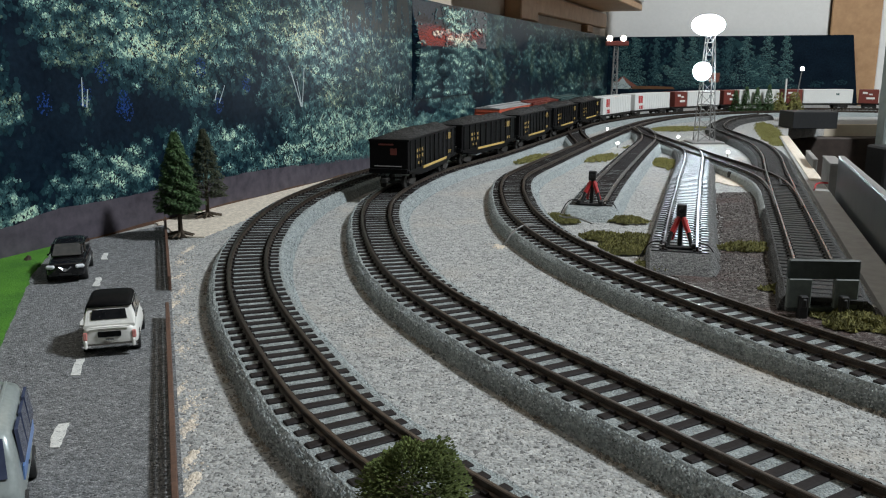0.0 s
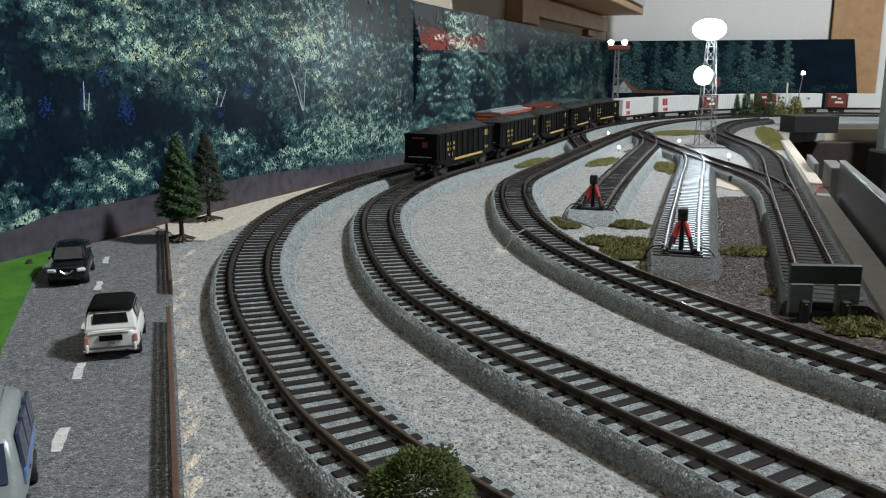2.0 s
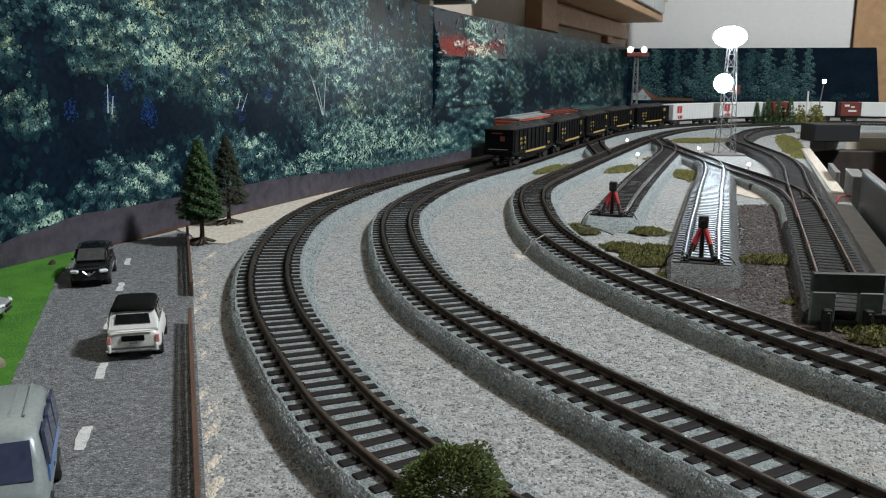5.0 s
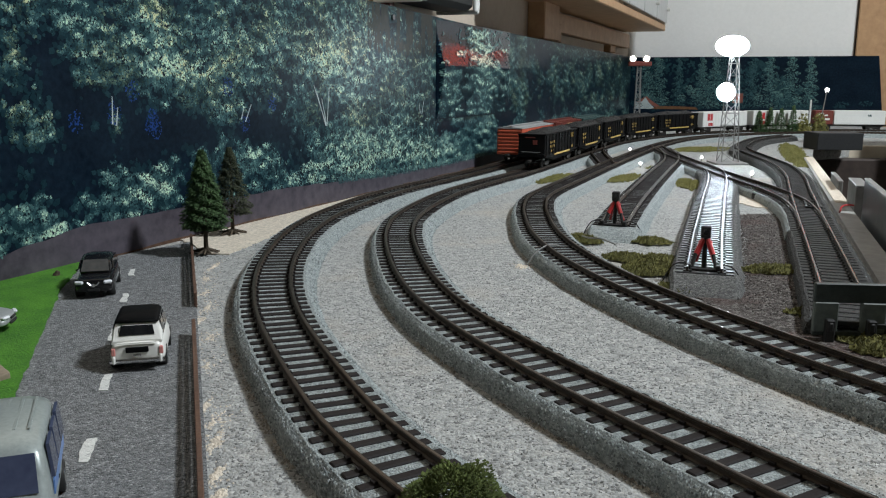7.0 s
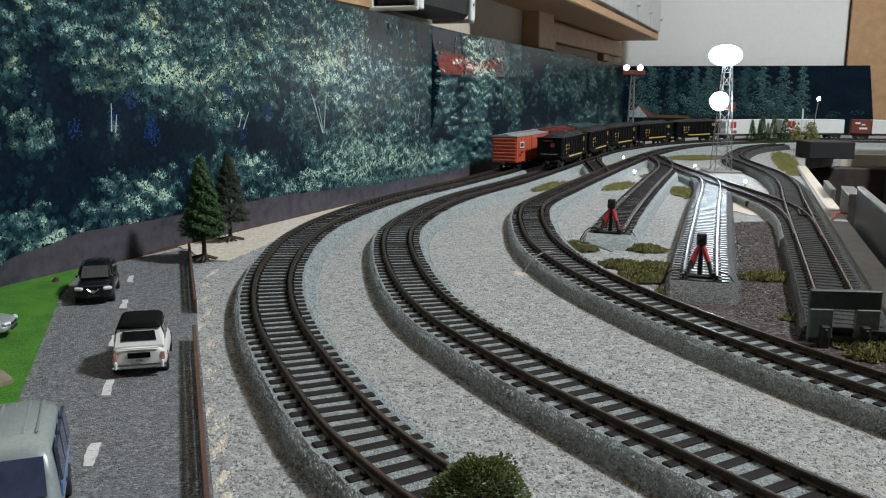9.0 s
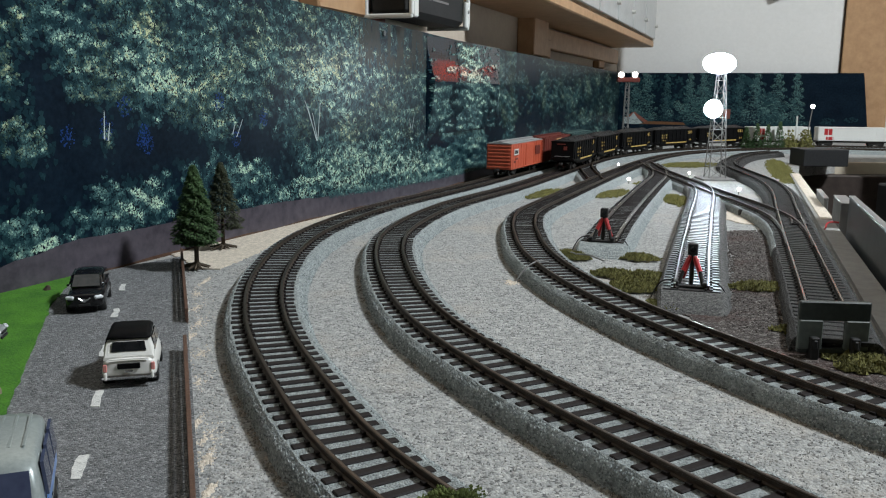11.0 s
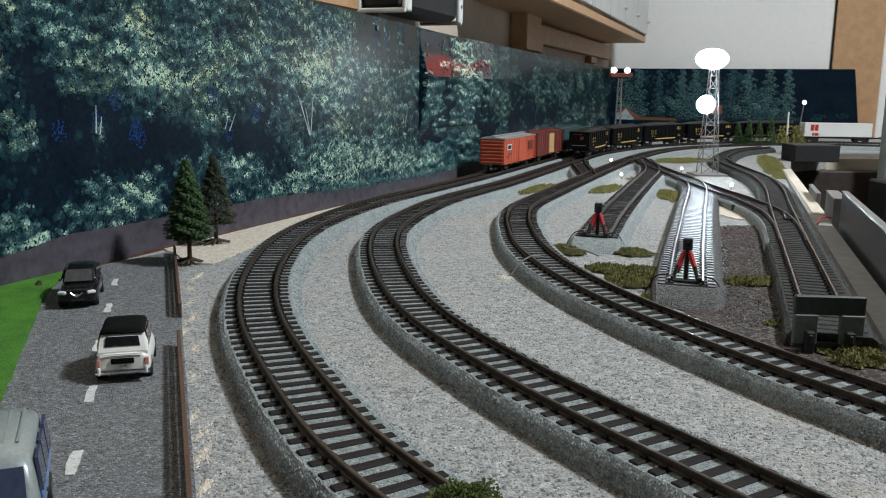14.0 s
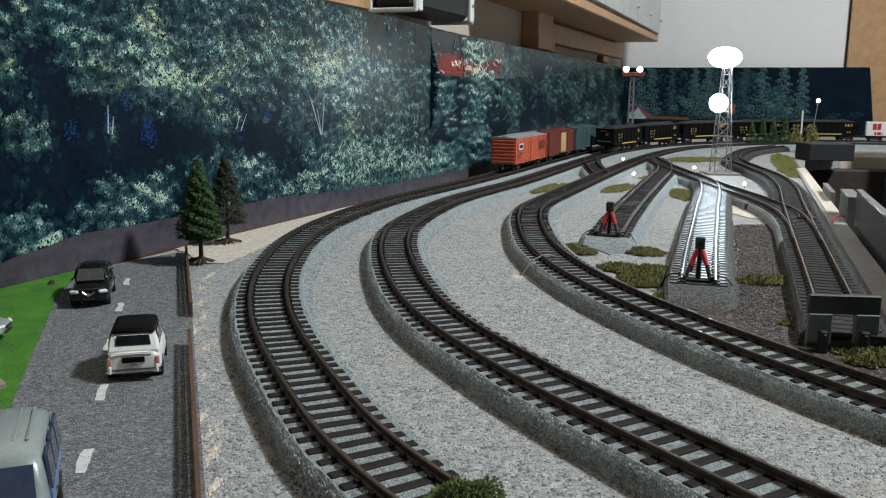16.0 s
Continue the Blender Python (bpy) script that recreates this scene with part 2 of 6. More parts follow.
def sweep(line, profile, closed=True, bm=None, waver=0.0):
    """A profile of (offset to the right, height) pairs, carried along a line."""
    b = bmesh.new()
    h = headings(line)
    rows = []
    for i, (p, d) in enumerate(zip(line, h)):
        row = []
        for k, (o, z) in enumerate(profile):
            w = waver * noise.noise(Vector((p[0] * 90, p[1] * 90, k * 3.1))) if waver else 0
            row.append(b.verts.new((p[0] + d[1] * (o + w), p[1] - d[0] * (o + w), z + (w * 0.3 if 0 < k < len(profile) - 1 else 0))))
        rows.append(row)
    n = len(profile)
    for r0, r1 in zip(rows[:-1], rows[1:]):
        for k in range(n if closed else n - 1):
            b.faces.new((r0[k], r0[(k + 1) % n], r1[(k + 1) % n], r1[k]))
    b.faces.new(rows[0][::-1])
    b.faces.new(rows[-1])
    bmesh.ops.recalc_face_normals(b, faces=b.faces)
    return merge(bm, b)


LINE_A = [(0.1150, 0.0750), (0.0660, 0.1120), (0.0280, 0.1500), (-0.0030, 0.1870), (-0.0300, 0.2280), (-0.0500, 0.2700), (-0.0750, 0.3320), (-0.0900, 0.3800), (-0.1011, 0.4300), (-0.1081, 0.4852), (-0.1112, 0.5501), (-0.1072, 0.6145), (-0.0955, 0.6740), (-0.0802, 0.7317), (-0.0600, 0.7880), (-0.0350, 0.8450), (-0.0070, 0.9070), (0.0260, 0.9850), (0.0640, 1.0800), (0.1070, 1.1900), (0.1630, 1.3300), (0.2250, 1.4800), (0.2900, 1.6300)]
LINE_B = [(0.1826, 0.0591), (0.1525, 0.0972), (0.1202, 0.1405), (0.0890, 0.1869), (0.0665, 0.2225), (0.0448, 0.2574), (0.0224, 0.2973), (-0.0064, 0.3590), (-0.0251, 0.4211), (-0.0386, 0.4983), (-0.0453, 0.5698), (-0.0431, 0.6317), (-0.0299, 0.7039), (-0.0090, 0.7776), (0.0200, 0.8480), (0.0540, 0.9220), (0.0950, 1.0250), (0.1460, 1.1600), (0.2000, 1.3000), (0.2650, 1.4500), (0.4000, 1.6450), (0.6000, 1.8000), (0.7900, 1.8500), (0.9600, 1.8150), (1.1000, 1.7000), (1.2000, 1.5200), (1.2700, 1.3000), (1.3100, 1.0500), (1.3155, 0.6999)]
LINE_C = [(0.3226, 0.0525), (0.2572, 0.1180), (0.1965, 0.1939), (0.1458, 0.2726), (0.1212, 0.3190), (0.0977, 0.3712), (0.0777, 0.4258), (0.0617, 0.4892), (0.0534, 0.5571), (0.0532, 0.6250), (0.0569, 0.6900), (0.0690, 0.7600), (0.1070, 0.8650), (0.1580, 1.0000), (0.2260, 1.1750), (0.3030, 1.3600), (0.3750, 1.5000), (0.4700, 1.6200), (0.6200, 1.7250), (0.7800, 1.7600), (0.9300, 1.7150), (1.0300, 1.6000)]
LINE_D = [(0.106, 0.600), (0.135, 0.700), (0.172, 0.818), (0.225, 0.980), (0.268, 1.110), (0.290, 1.210), (0.303, 1.310)]
LINE_E = [(0.128, 0.447), (0.158, 0.548), (0.191, 0.655), (0.220, 0.750), (0.246, 0.832), (0.272, 0.920), (0.286, 0.990), (0.290, 1.07)]
LADDER = [(0.2410, 0.583), (0.2520, 0.615), (0.2705, 0.675), (0.2845, 0.740), (0.2890, 0.820), (0.2865, 0.905), (0.286, 1.000), (0.288, 1.120), (0.291, 1.240), (0.303, 1.350)]
LINE_F = [(0.166, 0.355), (0.2035, 0.467), (0.2625, 0.645), (0.3095, 0.785), (0.357, 0.925), (0.388, 1.050), (0.403, 1.170), (0.419, 1.290), (0.455, 1.405), (0.528, 1.550), (0.620, 1.655)]
CROSS = [(0.206, 1.325), (0.190, 1.230), (0.181, 1.120), (0.176, 1.045)]

TIE_TOP = 0.0085
RAIL_H = 0.0026


def rail_profile(o):
    w = 0.0007
    return [(o - 0.0012, TIE_TOP), (o + 0.0012, TIE_TOP), (o + 0.0011, TIE_TOP + 0.0004), (o + 0.0004, TIE_TOP + 0.0007), (o + 0.0004, TIE_TOP + 0.0018), (o + w, TIE_TOP + 0.0020), (o + w, TIE_TOP + RAIL_H),
            (o - w, TIE_TOP + RAIL_H), (o - w, TIE_TOP + 0.0020), (o - 0.0004, TIE_TOP + 0.0018), (o - 0.0004, TIE_TOP + 0.0007), (o - 0.0011, TIE_TOP + 0.0004)]


NEAR_BLACK_TIE = surface("near_black_tie_plastic", (0.005, 0.0048, 0.0046), (0.012, 0.011, 0.010), 700.0, 25.0, 0.62, relief=0.00006, island=0.25)
NEAR_BLACK_BALLAST = stony("near_black_roadbed_foam", [(0.025, 0.025, 0.025), (0.05, 0.05, 0.049), (0.10, 0.10, 0.098)], 1300.0, relief=0.0009, rough=0.8)
GLOSSY_TIE = surface("oily_black_tie_plastic", (0.012, 0.012, 0.013), (0.03, 0.03, 0.031), 700.0, 25.0, 0.36, relief=0.00006, island=0.25, spec=0.5)


WORN_HEAD = surface("brown_worn_rail_head", (0.070, 0.055, 0.045), (0.150, 0.125, 0.105), 700.0, 30.0, 0.30, 0.8, relief=0.00003)
OLD_RAIL = surface("dull_dark_rail_side", (0.020, 0.017, 0.015), (0.050, 0.042, 0.036), 900.0, 40.0, 0.7, 0.1, relief=0.00005, spec=0.2)


def tie_mesh(material, length=0.0305, width=0.0035):
    b = bm_box(length, width, 0.0022, (0, 0, -0.0011), 0.0003)
    # moulded rail chairs
    for s in (-1, 1):
        for q in (-1, 1):
            bm_box(0.0012, 0.0020, 0.0009, (s * 0.0089 + q * 0.0016, 0, 0.0004), bm=b)
    me = bpy.data.meshes.new("tie")
    b.to_mesh(me)
    b.free()
    me.materials.append(material)
    return me


TIE_MESHES = {}


def lay_track(name, points, label, rail_mat, spacing=0.0080, bed=True, single=300, rails=(-0.0089, 0.0089), bed_mat=None, tie_mat=None, ramp=False, sunk=0.0, head_mat=None):
    """Roadbed, ties and two rails along a line, the whole sunk a hair where it merges into another track."""
    tie_mat = tie_mat or TIE
    if tie_mat.name not in TIE_MESHES:
        TIE_MESHES[tie_mat.name] = tie_mesh(tie_mat)
    TIE_MESH = TIE_MESHES[tie_mat.name]
    root = thing(name, label, "railway track", Matrix.Translation((0, 0, -sunk)), kind="structure")
    line = spline(points, 0.003)
    if bed:
        prof = [(-0.0192, -0.001), (-0.0178, 0.0058), (-0.0160, 0.0079), (0.0, 0.0079), (0.0165, 0.0079), (0.0190, 0.0062), (0.0224, -0.001)]
        part("roadbed", sweep(line, prof, waver=0.0009), bed_mat or BALLAST, root, "grey textured foam roadbed with rough sloping shoulders")
        if ramp:
            # the roadbed runs out in a rounded slope past the last tie
            d = headings(line)[0]
            rings = []
            for k in range(7):
                f = k / 6
                c, q = line[0] - d * 0.026 * f, math.cos(f * math.pi / 2) ** 0.8 if f < 1 else 0.0
                rings.append([(c[0] + d[1] * o * (1 - 0.12 * f), c[1] - d[0] * o * (1 - 0.12 * f), (z + 0.001) * q - 0.001) for o, z in prof])
            b = bmesh.new()
            rows = [[b.verts.new(v) for v in r] for r in rings]
            for r0, r1 in zip(rows[:-1], rows[1:]):
                for k in range(len(prof) - 1):
                    b.faces.new((r0[k], r0[k + 1], r1[k + 1], r1[k]))
            bmesh.ops.recalc_face_normals(b, faces=b.faces)
            part("roadbed_end", b, bed_mat or BALLAST, root, "sloping end of the roadbed")
    for o in rails:
        rail = part("rail", sweep(line, rail_profile(o)), rail_mat, root)
        if head_mat:
            z = TIE_TOP + RAIL_H
            part("rail_head", sweep(line, [(o - 0.0005, z - 0.0003), (o - 0.0004, z + 0.00012), (o + 0.0004, z + 0.00012), (o + 0.0005, z - 0.0003)]), head_mat, rail, "rail head worn bare by wheels")
    ties = spline(points, spacing)
    h = headings(ties)
    rest = bmesh.new()
    count = 0
    for i, (p, d) in enumerate(zip(ties, h)):
        m = Matrix.Translation((p[0] + random.uniform(-3e-4, 3e-4), p[1], TIE_TOP)) @ Matrix.Rotation(math.atan2(d[1], d[0]) - math.pi / 2 + random.uniform(-0.02, 0.02), 4, "Z")
        if count < single and p[1] > 0.14:
            ob = new("tie", TIE_MESH)
            ob.parent, ob.matrix_basis = root, m
            count += 1
        else:
            rest.from_mesh(TIE_MESH)
            rest.verts.ensure_lookup_table()
            bmesh.ops.transform(rest, matrix=m, verts=rest.verts[-len(TIE_MESH.vertices):])
    if rest.verts:
        tagged(part("tie_row", rest, tie_mat, root), kind="stuff")
    else:
        rest.free()
    return root


# ---- the layout table ----
def sheet(name, outline, z, thick, material, label, category="ground", kind="structure"):
    return tagged(part(name, bm_prism(outline, "z", z - thick, z), material), label, category, kind=kind)


def ragged(outline, step=0.004, amount=0.0015, seed=0.0):
    """The outline with small uneven wanderings along its edges."""
    out = []
    n = len(outline)
    for i in range(n):
        a, b = Vector(outline[i]), Vector(outline[(i + 1) % n])
        k = max(1, int((b - a).length / step))
        for j in range(k):
            p = a.lerp(b, j / k)
            out.append((p[0] + amount * noise.noise(Vector((p[0] * 180, p[1] * 180, seed))), p[1] + amount * noise.noise(Vector((p[0] * 180, p[1] * 180, seed + 7)))))
    return out


WALL_A, WALL_B = Vector((-0.399, 0.045)), Vector((0.455, 2.400))
WALL_DIR = (WALL_B - WALL_A).normalized()
WALL_OUT = Vector((WALL_DIR[1], -WALL_DIR[0]))
# the backdrop bows a little away from the wall: two runs meeting at a shallow bend
PANEL_A, PANEL_BEND = Vector((-0.412, 0.045)), Vector((0.020, 1.100))
RUN_1 = (PANEL_BEND - PANEL_A).length
WALL_LEN = RUN_1 + (WALL_B - PANEL_BEND).length
PANEL_M = Matrix.Translation((PANEL_A[0], PANEL_A[1], 0)) @ Matrix.Rotation(math.atan2(PANEL_BEND[1] - PANEL_A[1], PANEL_BEND[0] - PANEL_A[0]), 4, "Z")
BEND = math.atan2(WALL_B[1] - PANEL_BEND[1], WALL_B[0] - PANEL_BEND[0]) - math.atan2(PANEL_BEND[1] - PANEL_A[1], PANEL_BEND[0] - PANEL_A[0])
ROOM_LEN = (WALL_B - WALL_A).length
# in the wall's space x runs along the wall, -y into the room, z up
WALL_M = Matrix.Translation((WALL_A[0], WALL_A[1], 0)) @ Matrix.Rotation(math.atan2(WALL_DIR[1], WALL_DIR[0]), 4, "Z")
BACK_M = Matrix.Translation((WALL_B[0], WALL_B[1], 0)) @ Matrix.Rotation(math.atan2(WALL_OUT[1], WALL_OUT[0]), 4, "Z")

EDGE_NEAR, EDGE_FAR = (0.209, 0.360), (0.500, 1.235)
TABLE = [(-0.60, -0.45), (0.62, -0.45), (0.62, 0.12), (0.33, 0.22), EDGE_NEAR, EDGE_FAR, (0.575, 1.42), (0.70, 1.52), (1.02, 1.50), (1.12, 1.00), (1.42, 0.60), (1.48, 2.03), (0.465, 2.395), (-0.402, 0.045)]
sheet("ground", TABLE, 0.0, 0.018, GRAVEL, "grey gravel scatter over the layout table")
ROAD_R, ROAD_L = [(-0.187, 0.560), (-0.126, 0.379), (-0.066, 0.197), (0.04, -0.12)], [(-0.09, -0.12), (-0.136, 0.197), (-0.175, 0.300), (-0.219, 0.423), (-0.234, 0.486), (-0.229, 0.494)]
sheet("road", ROAD_R + ROAD_L, 0.0010, 0.002, ASPHALT, "grey textured road sheet with worn dashes", "road")
sheet("grass_verge", ragged([(-0.126, 0.190), (-0.1665, 0.300), (-0.2115, 0.423), (-0.2280, 0.486), (-0.238, 0.490), (-0.40, 0.060), (-0.26, 0.02)], 0.004, 0.0012), 0.0022, 0.003, GRASS_GREEN, "bright green flocked grass beside the road", "grass")
sheet("sand_strip", ragged([(-0.186, 0.556), (-0.164, 0.522), (-0.150, 0.522), (-0.138, 0.585), (-0.134, 0.640), (-0.118, 0.700), (-0.098, 0.760), (-0.084, 0.806), (-0.105, 0.806), (-0.202, 0.575)], 0.004, 0.003), 0.0008, 0.002, SAND, "bare pale sand between track and backdrop", "sand")
for k, (x, y, rx, ry) in enumerate([(-0.1235, 0.371, 0.0035, 0.011), (-0.150, 0.487, 0.0025, 0.020), (-0.0770, 0.240, 0.0030, 0.012), (-0.0705, 0.218, 0.0028, 0.012), (-0.089, 0.268, 0.0022, 0.010), (0.0335, 0.4960, 0.008, 0.014), (-0.145, 0.455, 0.009, 0.030), (-0.136, 0.425, 0.009, 0.030), (-0.126, 0.395, 0.009, 0.030), (-0.111, 0.345, 0.009, 0.030), (-0.101, 0.312, 0.009, 0.030), (-0.082, 0.255, 0.009, 0.030), (-0.066, 0.205, 0.003, 0.016),
                                    (0.268, 0.735, 0.012, 0.030), (0.187, 0.945, 0.018, 0.006)]):
    b = bmesh.new()
    for j in range(90):
        a, d = random.uniform(0, math.tau), abs(random.gauss(0, 0.55))
        cx, cy, q = x + rx * d * math.cos(a), y + ry * d * math.sin(a), random.uniform(0.0004, 0.0018 if rx < 0.0085 else 0.0010) * max(0.3, 1.2 - d)
        fan = [b.verts.new((cx + q * random.uniform(0.6, 1.3) * math.cos(i * math.tau / 7), cy + 1.4 * q * random.uniform(0.6, 1.3) * math.sin(i * math.tau / 7), -0.0002)) for i in range(7)]
        top = b.verts.new((cx, cy, random.uniform(0.0003, 0.0006)))
        for i in range(7):
            b.faces.new((fan[i], fan[(i + 1) % 7], top))
    tagged(part("sand_patch", b, SAND), "bare pale sand dust showing through the gravel", "sand", kind="structure")
sheet("earth_patch", ragged([(0.120, 0.412), (0.134, 0.368), (0.150, 0.328), (0.168, 0.296), (0.222, 0.285), (0.205, 0.345), (0.175, 0.395), (0.192, 0.478), (0.236, 0.610), (0.262, 0.690), (0.246, 0.712), (0.226, 0.700), (0.196, 0.585), (0.158, 0.470), (0.143, 0.436), (0.116, 0.440)], 0.004, 0.004, 3.0), 0.0006, 0.002, BROWN_EARTH, "dark brown earth scatter between two sidings", "ground")

# the floodlamp's bright pool by the ladder track, laid as a pale sheet
sheet("pale_patch", ragged([(0.254, 0.862), (0.267, 0.862), (0.272, 0.800), (0.266, 0.745), (0.257, 0.748), (0.247, 0.790)], 0.004, 0.003, 5.0), 0.0007, 0.002, SAND, "pale patch standing in for lamp light beside the ladder track", "sand")

# painted dashes on the road
ROAD_DIR = Vector((-0.325, 0.9457))
DASH = surface("white_road_paint", (0.55, 0.55, 0.53), (0.78, 0.78, 0.75), 900.0, 200.0, 0.7, relief=0.0002, wear=(0.22, 0.22, 0.22), wear_scale=700.0)
for k, (x, y) in enumerate([(-0.1128, 0.2312), (-0.1312, 0.2880), (-0.1520, 0.3460), (-0.1720, 0.4085), (-0.1905, 0.4655), (-0.0925, 0.1740)]):
    o = part("dash", bm_prism(ragged([(-0.0019, -0.0086), (0.0012, -0.0094), (0.0018, 0.0086), (-0.0012, 0.0084)], 0.0006, 0.0008, k * 5.3), "z", 0.0009, 0.00125), DASH)
    o.matrix_basis = Matrix.Translation((x, y, 0)) @ Matrix.Rotation(math.atan2(ROAD_DIR[1], ROAD_DIR[0]) - math.pi / 2, 4, "Z")
    tagged(o, "worn white painted dash on the grey road", "road marking", "road dashes", "structure")

# ---- the printed forest backdrop ----
PANEL_H = 0.175


def panel_top(u):
    return float(np.interp(u, [0.70, 1.05, 1.14], [0.187, 0.177, PANEL_H]))


def bent(u, y, v):
    if u <= RUN_1:
        return (u, y, v)
    d = u - RUN_1
    return (RUN_1 + d * math.cos(BEND) - y * math.sin(BEND), d * math.sin(BEND) + y * math.cos(BEND), v)


def print_ink(name, dark, light, fine, coarse):
    return surface(name, dark, light, fine, coarse, 0.30, relief=0.00002, spec=0.14)


PRINT_DARK = print_ink("forest_print_shadow", (0.001, 0.0045, 0.011), (0.008, 0.019, 0.033), 240.0, 24.0)
LEAF_STEPS = 9
INKS = []
for k in range(LEAF_STEPS):
    f = k / (LEAF_STEPS - 1)
    c = [a * (b / a) ** f for a, b in ((0.0085, 0.50), (0.028, 0.68), (0.038, 0.52))]
    INKS.append(print_ink("forest_print_leaf", tuple(x * 0.72 for x in c), tuple(x * 1.28 for x in c), 700.0, 70.0))
BLUE, LANE, STEM, ROOF, FADED, OCHRE, SEAM = range(LEAF_STEPS, LEAF_STEPS + 7)
WARM = LEAF_STEPS + 7
INKS += [print_ink("forest_print_blue", (0.008, 0.030, 0.115), (0.022, 0.070, 0.26), 500.0, 90.0), print_ink("forest_print_lane", (0.050, 0.044, 0.056), (0.105, 0.093, 0.110), 120.0, 25.0),
         print_ink("forest_print_stem", (0.35, 0.42, 0.42), (0.52, 0.58, 0.57), 500.0, 90.0), print_ink("forest_print_roof", (0.20, 0.07, 0.05), (0.32, 0.13, 0.10), 500.0, 90.0),
         print_ink("forest_print_faded", (0.022, 0.026, 0.024), (0.045, 0.044, 0.038), 150.0, 40.0), print_ink("forest_print_ochre", (0.12, 0.06, 0.03), (0.20, 0.105, 0.055), 150.0, 40.0),
         print_ink("forest_print_seam", (0.06, 0.032, 0.022), (0.13, 0.075, 0.05), 300.0, 60.0)]


# the sunlit boughs are a more olive green
for k in range(LEAF_STEPS):
    f = k / (LEAF_STEPS - 1)
    c = [a * (b / a) ** f for a, b in ((0.012, 0.56), (0.027, 0.60), (0.026, 0.36))]
    INKS.append(print_ink("forest_print_olive", tuple(x * 0.72 for x in c), tuple(x * 1.28 for x in c), 700.0, 70.0))


class Print:
    """Flat dabs of ink lying on a panel."""

    def __init__(self, top, place):
        self.top, self.place = top, place
        self.verts, self.faces, self.mats = [], [], []
        self.level = 0

    def poly(self, pts, ink):
        self.level += 1
        y = -0.0002 - 0.0000000012 * self.level
        k = len(self.verts)
        self.verts += [self.place(u, y, v) for u, v in pts]
        self.faces.append(tuple(range(k, k + len(pts))))
        self.mats.append(ink)

    def leaf(self, u, v, r, ink, stretch=1.0):
        a = random.uniform(0, math.tau)
        n = random.choice((4, 5, 5))
        pts = []
        for i in range(n):
            q = a + i * math.tau / n
            d = r * random.uniform(0.5, 1.25)
            pts.append((u + d * math.cos(q), v + d * math.sin(q) * stretch))
        lo = 0.0
        pts = [(p, min(max(w, lo), self.top(p) - 0.0003)) for p, w in pts]
        self.poly(pts, ink)

    def clump(self, u, v, ru, rv, n, r, tones, stretch=1.0):
        """A bough: leaves thick in the middle, the lighter ones towards the top."""
        for _ in range(n):
            a, d = random.uniform(0, math.tau), math.sqrt(random.random())
            x, z = d * math.cos(a), d * math.sin(a)
            lit = 0.5 + 0.35 * z + 0.12 * x + random.gauss(0, 0.22)
            ink = tones[min(len(tones) - 1, max(0, int(lit * len(tones))))]
            self.leaf(u + x * ru, v + z * rv, r * random.uniform(0.6, 1.3), ink, stretch)

    def done(self, name, m, parent):
        me = bpy.data.meshes.new(name)
        me.from_pydata(self.verts, [], self.faces)
        for ink in INKS:
            me.materials.append(ink)
        me.polygons.foreach_set("material_index", self.mats)
        ob = new(name, me)
        ob.parent = parent
        return tagged(ob, "photographic print of a leafy forest edge", kind="stuff")


def backdrop(name, m, length, label):
    root = thing(name, label, "backdrop", m, kind="structure")
    return root


random.seed(11)
left_panel = backdrop("backdrop_left", PANEL_M, WALL_LEN, "glossy printed forest photograph along the wall")
part("panel", bm_prism([(0.0, 0.0), (RUN_1, 0.0), (RUN_1, PANEL_H), (1.05, 0.177), (0.70, 0.187), (0.0, 0.187)], "y", 0.0, 0.003), PRINT_DARK, left_panel)
far_run = part("panel", bm_prism([(0.0, 0.0), (WALL_LEN - RUN_1, 0.0), (WALL_LEN - RUN_1, PANEL_H), (0.0, PANEL_H)], "y", 0.0, 0.003), PRINT_DARK, left_panel)
far_run.matrix_basis = Matrix.Translation((RUN_1, 0, 0)) @ Matrix.Rotation(BEND, 4, "Z")
pr = Print(panel_top, bent)
def lane_height(u):
    return float(np.interp(u, [0.40, 0.48, 0.70, 0.86, 1.0, 2.5], [0.012, 0.023, 0.022, 0.015, 0.013, 0.010]))


def fbm(u, v, k, seed, octaves=3):
    s, a, w = 0.0, 1.0, 0.0
    for _ in range(octaves):
        s += a * noise.noise(Vector((u * k, v * k * 1.25, seed)))
        w += a
        a, k = a * 0.55, k * 2.1
    return s / w


# boughs and dark hollows of the print: place, spread, weight
UPPER_BOUGHS = [(0.498, 0.135, 0.017, 0.013, 3.0), (0.507, 0.120, 0.024, 0.009, 3.0), (0.553, 0.140, 0.025, 0.014, 4.0), (0.558, 0.116, 0.021, 0.012, 3.0), (0.586, 0.114, 0.036, 0.011, 4.0), (0.641, 0.128, 0.043, 0.016, 4.0), (0.658, 0.108, 0.029, 0.014, 3.0), (0.624, 0.083, 0.020, 0.009, 5.0), (0.609, 0.143, 0.025, 0.010, 2.0), (0.749, 0.122, 0.038, 0.016, 5.0), (0.680, 0.141, 0.026, 0.017, 2.0), (0.792, 0.109, 0.042, 0.027, 3.0), (0.881, 0.106, 0.052, 0.022, 3.0), (0.835, 0.134, 0.063, 0.014, 2.0)]
